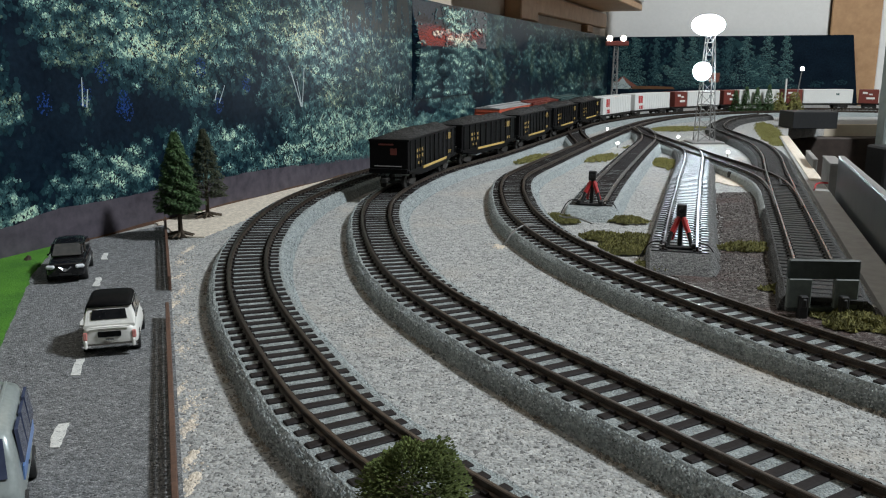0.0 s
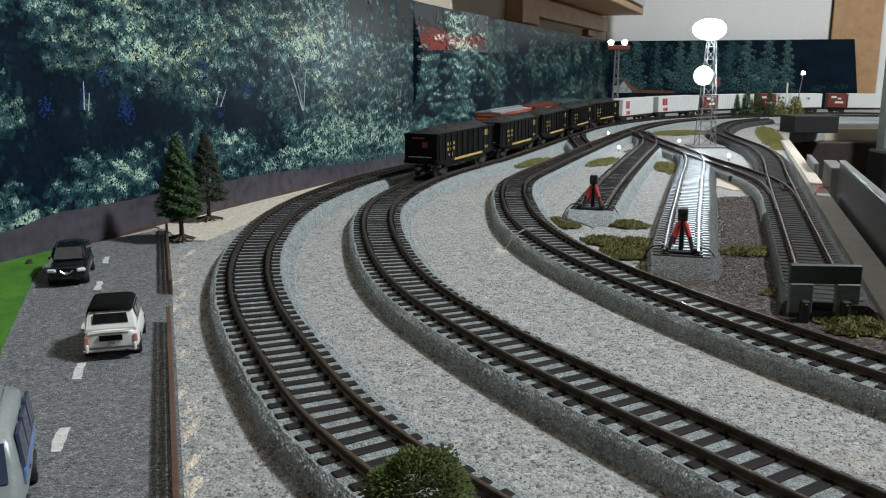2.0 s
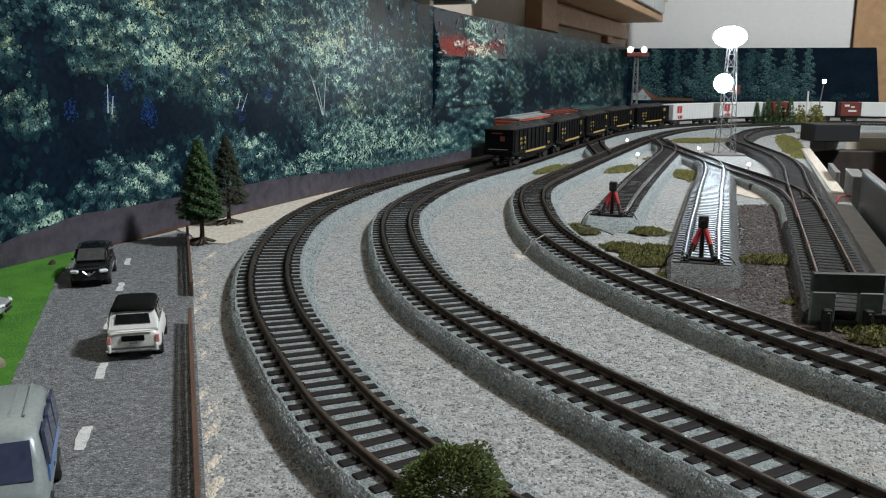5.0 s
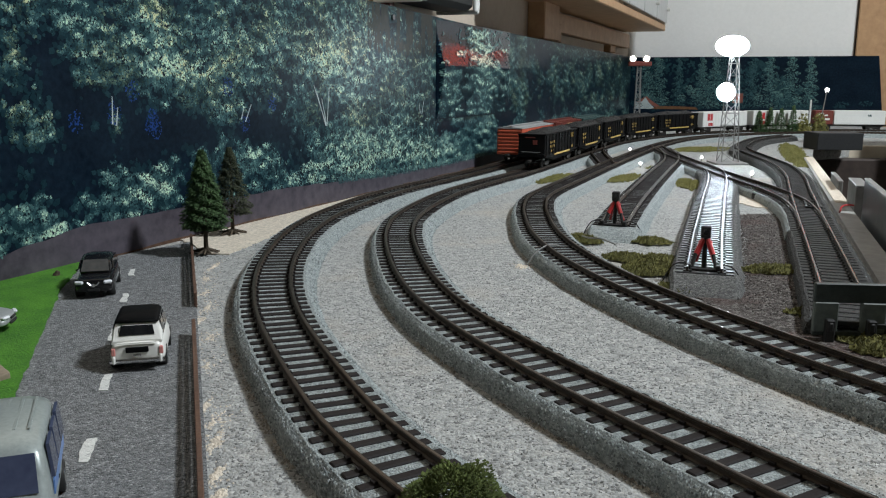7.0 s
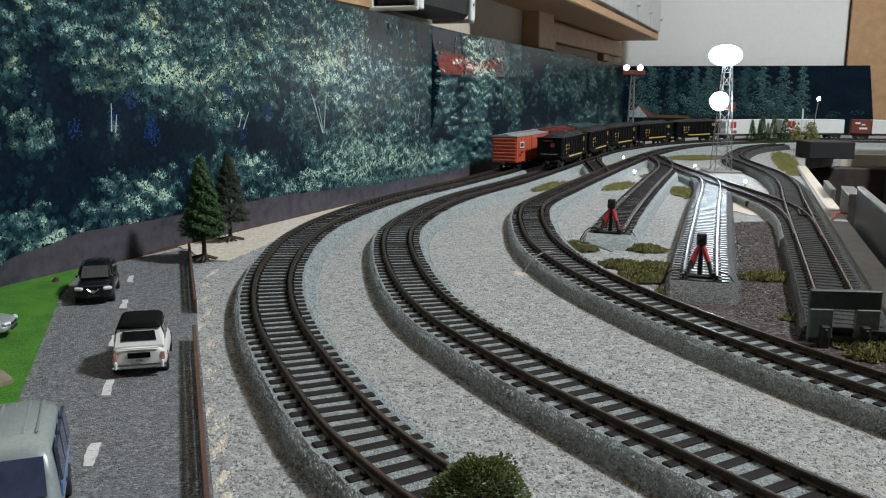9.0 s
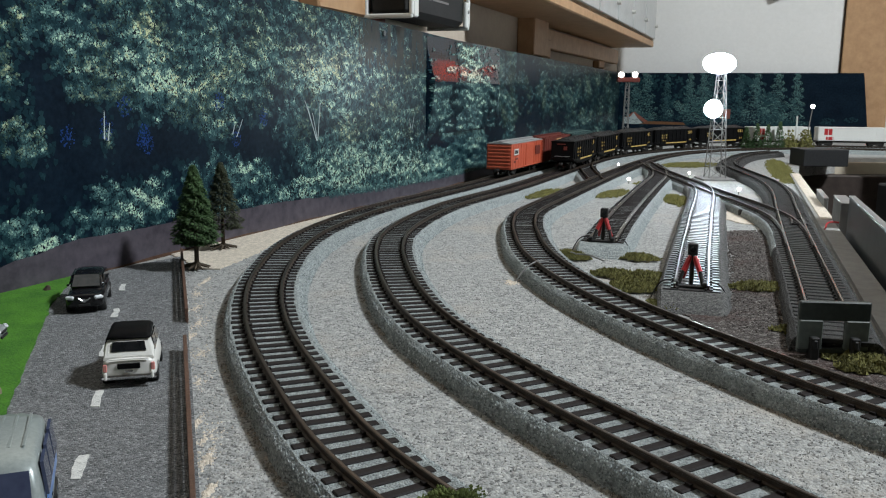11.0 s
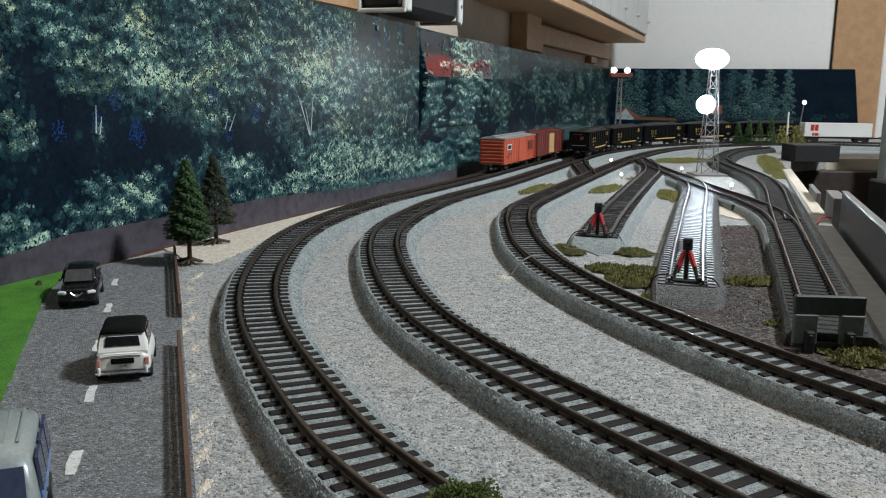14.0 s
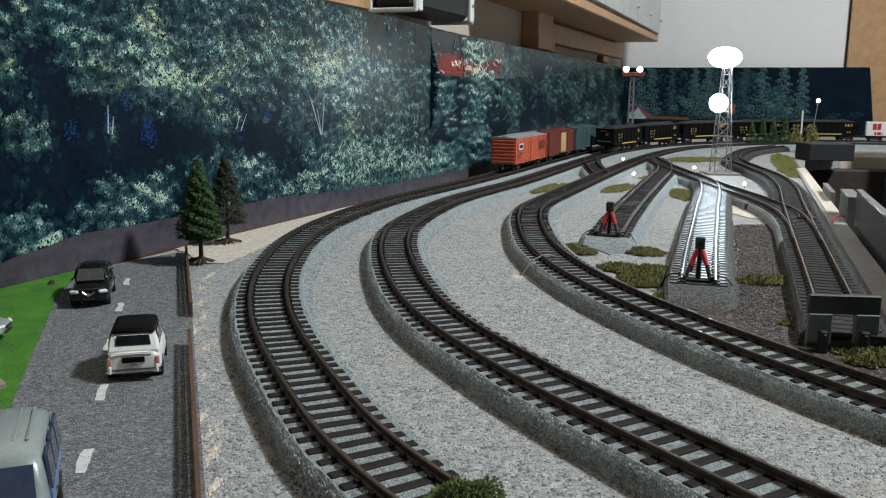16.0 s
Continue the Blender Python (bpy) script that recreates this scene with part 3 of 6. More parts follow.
LOWER_BOUGHS = [(0.459, 0.078, 0.010, 0.012, 3.0), (0.505, 0.050, 0.013, 0.010, 3.5), (0.542, 0.034, 0.021, 0.013, 5.0), (0.518, 0.025, 0.019, 0.012, 4.0), (0.460, 0.021, 0.018, 0.011, 4.0), (0.626, 0.057, 0.023, 0.011, 3.0), (0.662, 0.049, 0.025, 0.015, 3.0), (0.724, 0.024, 0.036, 0.010, 4.0), (0.816, 0.039, 0.087, 0.021, 5.0), (0.921, 0.035, 0.057, 0.020, 4.0)]
HOLLOWS = [(0.440, 0.150, 0.030, 0.030, -3.0), (0.470, 0.034, 0.012, 0.010, -3.0), (0.590, 0.028, 0.016, 0.012, -3.0), (0.472, 0.117, 0.013, 0.020, -4.0), (0.522, 0.093, 0.026, 0.011, -3.0), (0.487, 0.094, 0.026, 0.013, -4.0), (0.571, 0.074, 0.039, 0.013, -4.0), (0.703, 0.109, 0.014, 0.024, -3.0), (0.704, 0.048, 0.028, 0.014, -4.0), (0.477, 0.053, 0.022, 0.017, -4.0), (0.679, 0.071, 0.032, 0.010, -3.0), (0.519, 0.065, 0.047, 0.012, -3.0), (0.579, 0.043, 0.020, 0.013, -3.0)]
gu, gv = np.meshgrid(np.arange(0.0, 1.2, 0.002), np.arange(0.0, 0.2, 0.002), indexing="ij")
bough_map = np.zeros_like(gu)
for bu, bv, ru, rv, a in UPPER_BOUGHS + LOWER_BOUGHS + HOLLOWS:
    bough_map += a * np.exp(-(((gu - bu) / ru) ** 2 + ((gv - bv) / rv) ** 2) ** 1.5)
bough_map = 0.085 * np.clip(bough_map, -5.0, 6.0)


def forest(u, v):
    """How thick and lit the leaves are at a place of the left print."""
    h = v - lane_height(u)
    w = u if u < 1.0 else 1.0 + (u - 1.0) * 0.55
    known = 0.0 < u < 1.0 and 0.0 < v < 0.198
    f = (0.75 if known else 1.45) * fbm(w, v, 19.0, 1.0, 4) + 0.62 * fbm(w, v, 100.0, 5.0, 2)
    if known:
        f += float(bough_map[int(u / 0.002), int(v / 0.002)])
    f += 0.34 * math.exp(-((h - 0.016) / 0.016) ** 2) * (0.4 if u < 0.43 else 0.18 if u < 0.76 else 0.45 if u < 1.0 else 0.6)
    f += 0.12 * min(1.0, max(0.0, (v - 0.085) / 0.05))
    f -= 0.20 * math.exp(-((h - 0.046) / 0.016) ** 2) * min(1.0, max(0.0, (0.78 - u) / 0.08))
    f += 0.16 * min(1.0, max(0.0, (u - 0.72) / 0.06)) * (1 if u < 0.99 else 0.2 if u < 1.36 else -0.3)
    f += 0.03
    f -= 0.40 * math.exp(-((u - 1.45) / 0.07) ** 4) + 0.30 * math.exp(-((u - 0.39) / 0.05) ** 2)
    if 0.852 < u < 1.045 and v > 0.132:
        f -= 0.22
    return f


def tone(lit):
    return int(min(LEAF_STEPS - 1, max(0, round(lit * 5.6 + 1.9))))


# soft masses, then single leaves over them
for k in range(30000):
    u = 0.36 + (WALL_LEN - 0.36) * random.random() ** 1.4
    v = random.uniform(lane_height(u), panel_top(u))
    f = forest(u, v)
    if f > -0.22:
        pr.leaf(u, v, random.uniform(0.0010, 0.0028), tone(f * 0.8 - 0.17 + random.gauss(0, 0.05)), 1.0 if u < 1.0 else 0.7)
for k in range(215000):
    u = 0.36 + (WALL_LEN - 0.36) * random.random() ** 1.6
    v = random.uniform(lane_height(u), panel_top(u))
    f = forest(u, v)
    if f < (0.0 if u < 1.0 else -0.10):
        continue
    under = forest(u + 0.001, v + 0.004)
    lit = f * 1.15 + (f - under) * 1.5 + random.gauss(0, 0.17)
    lit *= 1.0 if u < 1.0 else 0.75
    size = (0.00068 if u < 1.0 else 0.0016) * random.uniform(0.45, 1.5)
    olive = v - lane_height(u) > 0.050 and fbm(u, v, 26.0, 9.0, 2) + random.gauss(0, 0.22) > 0.12
    pr.leaf(u, v, size, tone(lit) + (WARM if olive else 0), 1.0 if u < 1.0 else 0.7)
for u, v in [(0.514, 0.089), (0.547, 0.084), (0.549, 0.077), (0.545, 0.080), (0.626, 0.104), (0.681, 0.092), (0.645, 0.076), (0.530, 0.102), (0.484, 0.085)]:
    pr.clump(u, v, 0.006, 0.007, 45, 0.0007, (BLUE,))
# faded brown strip along the top
for k in range(3600):
    u, v = random.uniform(0.835, 1.010), random.uniform(0.136, 0.182)
    if random.random() < (v - 0.132) / 0.04 * min(1.0, (u - 0.83) / 0.03) and noise.noise(Vector((u * 90, v * 14, 8.0))) > -0.12:
        pr.leaf(u, v, random.uniform(0.0006, 0.0020), FADED, 2.6)
# pale birch stems
for u, v0, v1, lean in [(0.760, 0.070, 0.100, -0.014), (0.761, 0.070, 0.105, -0.019), (0.762, 0.070, 0.103, 0.005), (0.761, 0.072, 0.094, -0.007), (0.512, 0.082, 0.099, 0.001), (0.515, 0.081, 0.092, 0.002), (0.959, 0.073, 0.088, 0.005), (0.955, 0.075, 0.085, -0.003), (0.645, 0.078, 0.091, 0.008), (0.640, 0.080, 0.089, 0.004)]:
    pr.poly([(u - 0.0006, v0), (u + 0.0006, v0), (u + lean + 0.0003, v1), (u + lean - 0.0003, v1)], STEM)
# the printed lane at the foot
edge = [(u, lane_height(u) + 0.0015 * noise.noise(Vector((u * 60, 0, 3)))) for u in np.arange(0.0, WALL_LEN + 0.005, 0.008)]
for (u0, h0), (u1, h1) in zip(edge[:-1], edge[1:]):
    pr.poly([(u0, 0.0), (u1, 0.0), (u1, h1), (u0, h0)], LANE)
# a brown seam where the print meets the table
for (u0, h0), (u1, h1) in zip(edge[:-1], edge[1:]):
    if 0.50 < u0 < 1.3:
        pr.poly([(u0, 0.0), (u1, 0.0), (u1, 0.0018 + 0.0006 * math.sin(u1 * 70)), (u0, 0.0018 + 0.0006 * math.sin(u0 * 70))], SEAM)
u = 0.3
while u < WALL_LEN:
    h = lane_height(u)
    if noise.noise(Vector((u * 14, 4.0, 0))) > (0.1 if u < 0.76 else -0.1):
        pr.clump(u, h + 0.002, 0.008, 0.004, 40, 0.0009, (2, 3, 4, 5, 6))
    u += 0.011
pr.done("forest_print", WALL_M, left_panel)
part("screw", bm_rod((0.890, 0.001, 0.1709), (0.890, -0.0022, 0.1709), 0.0028, None, 14), STEEL, left_panel, "steel screw head")
# one laminated sheet, given an invented bulge so that it mirrors the red sign
GLOSSY_INKS = []
for ink in INKS[:LEAF_STEPS] + [PRINT_DARK]:
    g = ink.copy()
    g.name = "laminated_print"
    g.node_tree.nodes["Principled BSDF"].inputs["Roughness"].default_value = 0.15
    g.node_tree.nodes["Principled BSDF"].inputs["Specular IOR Level"].default_value = 0.5
    GLOSSY_INKS.append(g)
SHEET_U, SHEET_Z, SHEET_W, SHEET_H = 0.996, 0.066, 0.270, 0.1095
STAND_OFF_V, STAND_OFF_Y = [0.0, 0.060, 0.086, SHEET_H], [0.0, -0.0091, -0.0022, 0.0]


def stand_off(u, v):
    """How far the sheet stands off: an even slope in the middle, set to catch the sign's reflection, flat on the panel
    round its edges.
    """
    flat = bent(SHEET_U + u, -0.0006, 0.0)[1]
    slope = (u - 0.135) * 0.033 + 0.004 + float(np.interp(v, STAND_OFF_V, STAND_OFF_Y))
    w = min(1.0, u / 0.004, (SHEET_W - u) / 0.022, (SHEET_H - v) / 0.024)
    return flat + min(0.0, slope - flat) * max(0.0, w)


bm = bmesh.new()
rows = [[bm.verts.new((u, stand_off(u, v), v)) for u in [0.0, 0.002, 0.004] + [0.009 * k for k in range(1, 30)] + [0.2655, SHEET_W]] for v in [0.003 * k for k in range(29)] + [0.0855, 0.086] + [0.003 * k for k in range(29, 36)] + [0.107, SHEET_H]]
for a, b in zip(rows[:-1], rows[1:]):
    for k in range(len(a) - 1):
        bm.faces.new((a[k], a[k + 1], b[k + 1], b[k]))
back = bmesh.ops.extrude_face_region(bm, geom=bm.faces[:])
bmesh.ops.translate(bm, vec=(0, 0.0004, 0), verts=[g for g in back["geom"] if isinstance(g, bmesh.types.BMVert)])
bmesh.ops.recalc_face_normals(bm, faces=bm.faces)
loose = part("loose_sheet", bm, GLOSSY_INKS[-1], left_panel, "laminated forest print with a bulge added to mirror the red sign")
loose.matrix_basis = Matrix.Translation((SHEET_U, 0.0, SHEET_Z))
loose.data.materials.append(PRINT_DARK)
for f in loose.data.polygons:
    if f.center.z < 0.060:
        f.material_index = 1
lp = Print(lambda u: SHEET_H, lambda u, y, v: (u, stand_off(u, v) + y * 0.6 - 0.0006, v))
for k in range(5000):
    u, v = random.uniform(0.003, SHEET_W - 0.003), random.uniform(0.003, 0.058)
    f = forest(SHEET_U + u, SHEET_Z + v)
    if f > -0.30:
        lp.leaf(u, v, 0.0020 * random.uniform(0.5, 1.3), tone(f * 0.8 - 0.22) + len(GLOSSY_INKS), 0.7)
for k in range(13000):
    u, v = random.uniform(0.002, SHEET_W - 0.002), random.uniform(0.0015, SHEET_H - 0.0015)
    f = forest(SHEET_U + u, SHEET_Z + v)
    if f > (0.04 if v > 0.060 else -0.06):
        lit = f * 1.15 + (f - forest(SHEET_U + 0.001 + u, SHEET_Z + 0.004 + v)) * 1.5 + random.gauss(0, 0.22)
        lp.leaf(u, v, 0.0014 * random.uniform(0.5, 1.4), tone(lit) + (0 if v > 0.060 else len(GLOSSY_INKS)), 0.7)
me = bpy.data.meshes.new("sheet_print")
me.from_pydata(lp.verts, [], lp.faces)
for g in GLOSSY_INKS + INKS[:LEAF_STEPS]:
    me.materials.append(g)
me.polygons.foreach_set("material_index", lp.mats)
ob = new("sheet_print", me)
ob.parent = loose
tagged(ob, kind="stuff")

BACK_LEN = 0.612
back_panel = backdrop("backdrop_back", BACK_M, BACK_LEN, "glossy printed conifer forest photograph at the far end")
part("panel", bm_prism([(0.0, 0.0), (BACK_LEN + 0.024, 0.0), (BACK_LEN, PANEL_H), (0.0, PANEL_H)], "y", 0.0, 0.003), PRINT_DARK, back_panel)
pr = Print(lambda u: PANEL_H, lambda u, y, v: (u, y, v))
for k in range(26):
    pr.clump(random.uniform(0.0, 0.49), random.uniform(0.05, 0.16), 0.030, 0.022, 45, 0.0040, (1, 1, 2, 2))
for u, top, w, shade in [(0.130, 0.165, 0.022, 0), (0.245, 0.172, 0.030, 0), (0.280, 0.160, 0.020, 0), (0.040, 0.174, 0.030, 1), (0.075, 0.172, 0.034, 1), (0.190, 0.170, 0.028, 1), (0.225, 0.174, 0.030, 1), (0.318, 0.174, 0.028, 0), (0.360, 0.174, 0.034, 1), (0.412, 0.175, 0.034, 1), (0.458, 0.175, 0.026, 1)]:
    for k in range(16):
        f = k / 15
        side = -1 if k % 2 else 1
        tones = (3, 4, 4, 5, 6) if shade else (1, 2, 3, 4, 4)
        reach = w * (1.05 - 0.75 * f)
        pr.clump(u + side * reach * random.uniform(0.1, 0.5), 0.045 + (top - 0.045) * f, reach * 0.75, 0.0068, 85, 0.0012, tones, 0.8)
for u, v in [(0.165, 0.082), (0.158, 0.092), (0.172, 0.074), (0.140, 0.066), (0.050, 0.070), (0.095, 0.060), (0.335, 0.070), (0.385, 0.078), (0.430, 0.066)]:
    pr.clump(u, v, 0.012, 0.009, 60, 0.0012, (4, 5, 5, 6))
for _ in range(20):
    pr.clump(random.uniform(0.0, 0.6), random.uniform(0.04, 0.06), 0.016, 0.006, 40, 0.0018, (1, 2))
# a printed house and barn
pr.poly([(0.060, 0.036), (0.185, 0.036), (0.178, 0.0425), (0.130, 0.0440), (0.080, 0.0440)], OCHRE)
pr.poly([(0.018, 0.036), (0.072, 0.036), (0.056, 0.051), (0.043, 0.067), (0.034, 0.055), (0.018, 0.054)], STEM)
pr.poly([(0.043, 0.067), (0.046, 0.070), (0.064, 0.056), (0.090, 0.040), (0.078, 0.037), (0.056, 0.051)], ROOF)
pr.poly([(0.016, 0.054), (0.034, 0.055), (0.043, 0.067), (0.041, 0.069), (0.026, 0.057)], ROOF)
pr.poly([(0.272, 0.055), (0.298, 0.055), (0.298, 0.080), (0.272, 0.080)], ROOF)
pr.done("forest_print", BACK_M, back_panel)


# ---- the room round the layout ----
def in_wall(m, ob):
    ob.matrix_basis = m
    return ob


def wall(name, m, x0, x1, z0, z1, y0, y1, material, label):
    return in_wall(m, tagged(part(name, bm_box(x1 - x0, y1 - y0, z1 - z0, ((x0 + x1) / 2, (y0 + y1) / 2, (z0 + z1) / 2)), material), label, "wall", kind="structure"))


# unseen ceiling and walls, given invented dark finishes to cut bounce light
DIM_CEILING = surface("dim_unseen_ceiling", (0.20, 0.20, 0.19), (0.28, 0.28, 0.27), 90.0, 5.0, 0.8, relief=0.0003)
DIM_WALL = surface("dim_unseen_wall", (0.05, 0.035, 0.025), (0.10, 0.07, 0.05), 60.0, 6.0, 0.6, relief=0.0003)
wall("wall_west", WALL_M, -1.6, ROOM_LEN + 0.02, -0.95, 1.75, 0.012, 0.112, WALL_PAINT, "beige painted room wall behind the backdrop")
wall("wall_north", BACK_M, -0.2, 2.6, -0.95, 1.75, 0.020, 0.120, CEIL_PAINT, "white painted room wall at the far end")
wall("wall_east", WALL_M, -1.6, ROOM_LEN + 0.02, -0.95, 1.75, -2.6, -2.5, DIM_WALL, "unseen room wall across the aisle, darkened to cut bounce light")
wall("wall_south", WALL_M, -1.7, -1.6, -0.95, 1.75, -2.6, 0.112, DIM_WALL, "unseen room wall behind, darkened to cut bounce light")
in_wall(WALL_M, tagged(part("floor", bm_box(4.4, 2.9, 0.05, (0.5, -1.2, -0.975)), FLOOR_MAT), "brown carpet floor", "floor", kind="structure"))
in_wall(WALL_M, tagged(part("ceiling", bm_box(4.4, 2.9, 0.05, (0.5, -1.2, 1.775)), DIM_CEILING), "unseen grey ceiling, darkened to cut bounce light", "ceiling", kind="structure"))

# timber posts and rail on the side wall
for x0, x1, z0, z1, d, nm in [(1.50, 1.60, 0.178, 0.60, 0.030, "wall_post"), (1.63, 2.44, 0.196, 0.232, 0.016, "wall_rail"), (1.60, 1.66, 0.178, 0.212, 0.020, "wall_post"), (2.17, 2.24, 0.178, 0.195, 0.016, "wall_post"), (0.78, 0.875, 0.186, 0.60, 0.022, "wall_post")]:
    in_wall(WALL_M, tagged(part(nm, bm_box(x1 - x0, d, z1 - z0, ((x0 + x1) / 2, 0.0118 - d / 2, (z0 + z1) / 2), 0.002), WOOD), "honey-coloured pine post fixed to the wall", "post", kind="structure"))
# door casing on the far wall
for x0, x1, mt, nm in [(0.558, 0.672, WOOD, "door_casing"), (0.672, 0.90, CEIL_PAINT, "door_leaf")]:
    in_wall(BACK_M, tagged(part(nm, bm_box(x1 - x0, 0.012, 1.9, ((x0 + x1) / 2, 0.0135, 0.0), 0.002), mt), "honey-coloured pine casing on the far wall" if mt is WOOD else "pale door beside a pine casing", "door frame", kind="structure"))
# the shadow at the casing's edge, put in as a dark solid strip
in_wall(BACK_M, tagged(part("casing_groove", bm_box(0.005, 0.004, 1.9, (0.556, 0.0175, 0.0), 0.001), BARK), "dark strip standing in for the shadow beside the pine casing", "trim", kind="structure"))

# wall cabinet with small drawers
CABINET_WHITE = surface("off_white_cabinet", (0.52, 0.50, 0.46), (0.62, 0.60, 0.55), 150.0, 8.0, 0.5, relief=0.0001)
BIN_CLEAR = surface("cloudy_plastic_bin", (0.42, 0.43, 0.42), (0.55, 0.56, 0.55), 200.0, 20.0, 0.3, relief=0.0001)
cab = thing("wall_cabinet", "off-white wall cabinet with cloudy plastic bins", "cabinet", WALL_M)
part("carcass", bm_box(1.20, 0.110, 0.016, (1.82, -0.043, 0.246), 0.002), WOOD, cab, "honey-coloured pine cabinet floor")
part("end_panel", bm_box(0.006, 0.110, 0.24, (2.417, -0.043, 0.374), 0.001), CABINET_WHITE, cab)
for k in range(6):
    door = part("bin_front", bm_box(0.190, 0.004, 0.20, (1.325 + 0.198 * k, -0.1005, 0.358), 0.0015), BIN_CLEAR, cab)
    part("knob", bm_rod((1.325 + 0.198 * k + 0.08, -0.1025, 0.290), (1.325 + 0.198 * k + 0.08, -0.110, 0.290), 0.004), CABINET_WHITE, door)

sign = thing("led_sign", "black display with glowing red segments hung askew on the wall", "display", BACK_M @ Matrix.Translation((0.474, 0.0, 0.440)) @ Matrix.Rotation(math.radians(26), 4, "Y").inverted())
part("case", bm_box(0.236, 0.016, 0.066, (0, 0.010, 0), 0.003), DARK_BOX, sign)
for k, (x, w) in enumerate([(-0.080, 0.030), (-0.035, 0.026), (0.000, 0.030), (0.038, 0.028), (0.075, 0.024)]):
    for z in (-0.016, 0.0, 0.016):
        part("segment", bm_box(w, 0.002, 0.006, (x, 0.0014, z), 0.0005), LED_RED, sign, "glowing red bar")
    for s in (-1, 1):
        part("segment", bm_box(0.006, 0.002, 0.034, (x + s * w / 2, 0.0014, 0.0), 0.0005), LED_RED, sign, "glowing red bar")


# ---- tracks ----
lay_track("track_outer", LINE_A, "curved model track with dark brown ties and rusty rails", RAIL, head_mat=WORN_HEAD)
lay_track("track_main", LINE_B, "curved model main track with dark ties and rusty rails", RAIL, head_mat=WORN_HEAD)
lay_track("track_yard", LINE_C, "curved yard track with dark ties and rusty rails on grey roadbed", RAIL, head_mat=WORN_HEAD)
lay_track("siding_short", LINE_D, "short stub siding with dark ties and worn rails", RAIL, ramp=True, head_mat=RAIL_TOP)
lay_track("siding_middle", LINE_E, "stub siding with bright reflecting steel rails", OLD_RAIL, head_mat=STEEL, bed_mat=DARK_BALLAST, tie_mat=GLOSSY_TIE, ramp=True)
lay_track("ladder_track", LADDER, "yard ladder track joining the sidings", RAIL, sunk=0.0003)
lay_track("siding_edge", LINE_F, "siding with near-black ties along the table edge", OLD_RAIL, head_mat=RAIL_TOP, bed_mat=NEAR_BLACK_BALLAST, tie_mat=NEAR_BLACK_TIE)
lay_track("crossover", CROSS, "crossover between two tracks", RAIL, sunk=0.0005)


# ---- plants ----
def tuft(verts, faces, p, r, tilt):
    k = len(verts)
    n = 4
    top = (p[0] + tilt[0], p[1] + tilt[1], p[2] + tilt[2])
    a0 = random.uniform(0, 6)
    for i in range(n):
        a = a0 + i * math.tau / n
        verts.append((p[0] + r * math.cos(a), p[1] + r * math.sin(a), p[2] + random.uniform(-0.3, 0.3) * r))
    verts.append(top)
    for i in range(n):
        faces.append((k + i, k + (i + 1) % n, k + n))
    faces.append((k + 3, k + 2, k + 1, k))


def raw(name, verts, faces, material, parent=None, label=""):
    me = bpy.data.meshes.new(name)
    me.from_pydata(verts, [], faces)
    me.materials.append(material)
    ob = new(name, me)
    if parent:
        ob.parent = parent
    if label:
        ob["label"] = label
    return ob


def conifer(place, height, radius, material, label, trunk=0.14, roots=True, n=1500, grain=0.0011, category="tree"):
    root = thing("conifer_tree", label, category, Matrix.Translation(place), "model conifers")
    part("trunk", bm_rod((0, 0, 0), (0.0005, 0, height * 0.9), radius * 0.11, radius * 0.03, 7), BARK, root)
    verts, faces = [], []
    for _ in range(n):
        f = random.random() ** 1.35
        z = height * (trunk + (0.985 - trunk) * f)
        a = random.uniform(0, math.tau)
        lobes = 1 + 0.16 * math.sin(5 * a + z * 900) + 0.12 * noise.noise(Vector((math.cos(a) * 2, math.sin(a) * 2, z * 160)))
        rim = radius * (1 - f) ** 0.85 * lobes * (1.0 if f > 0.06 else 0.8) + radius * 0.04
        d = rim * math.sqrt(random.uniform(0.25, 1.0))
        tuft(verts, faces, (d * math.cos(a), d * math.sin(a), z), grain * random.uniform(0.5, 1.1), (grain * 1.8 * math.cos(a), grain * 1.8 * math.sin(a), random.uniform(-1.6, 0.5) * grain))
    raw("crown", verts, faces, material, root)
    if roots:
        b = None
        for k in range(9):
            a = k * math.tau / 9 + random.uniform(-0.2, 0.2)
            q = radius * random.uniform(0.45, 0.85)
            b = bm_rod((0, 0, height * 0.05), (q * math.cos(a), q * math.sin(a), 0.0008), radius * 0.09, radius * 0.03, 5, b)
        part("roots", b, BARK, root)
    return root


random.seed(5)
conifer((-0.1645, 0.521, 0.0008), 0.0668, 0.0146, FIR, "bushy dark green model fir on a bark-brown trunk", trunk=0.25, n=9000, grain=0.0008)
conifer((-0.1665, 0.591, 0.0008), 0.0630, 0.0140, FIR_DULL, "sparse olive-brown model fir with drooping boughs", trunk=0.24, n=5000, grain=0.0008)
for x, y, h, r in [(0.606, 1.782, 0.052, 0.013), (0.630, 1.786, 0.060, 0.011), (0.654, 1.790, 0.058, 0.011), (0.679, 1.792, 0.064, 0.012)]:
    conifer((x, y, 0.0), h, r, FIR, "small dark green model fir at the far curve", trunk=0.08, roots=False, n=900, grain=0.0017)


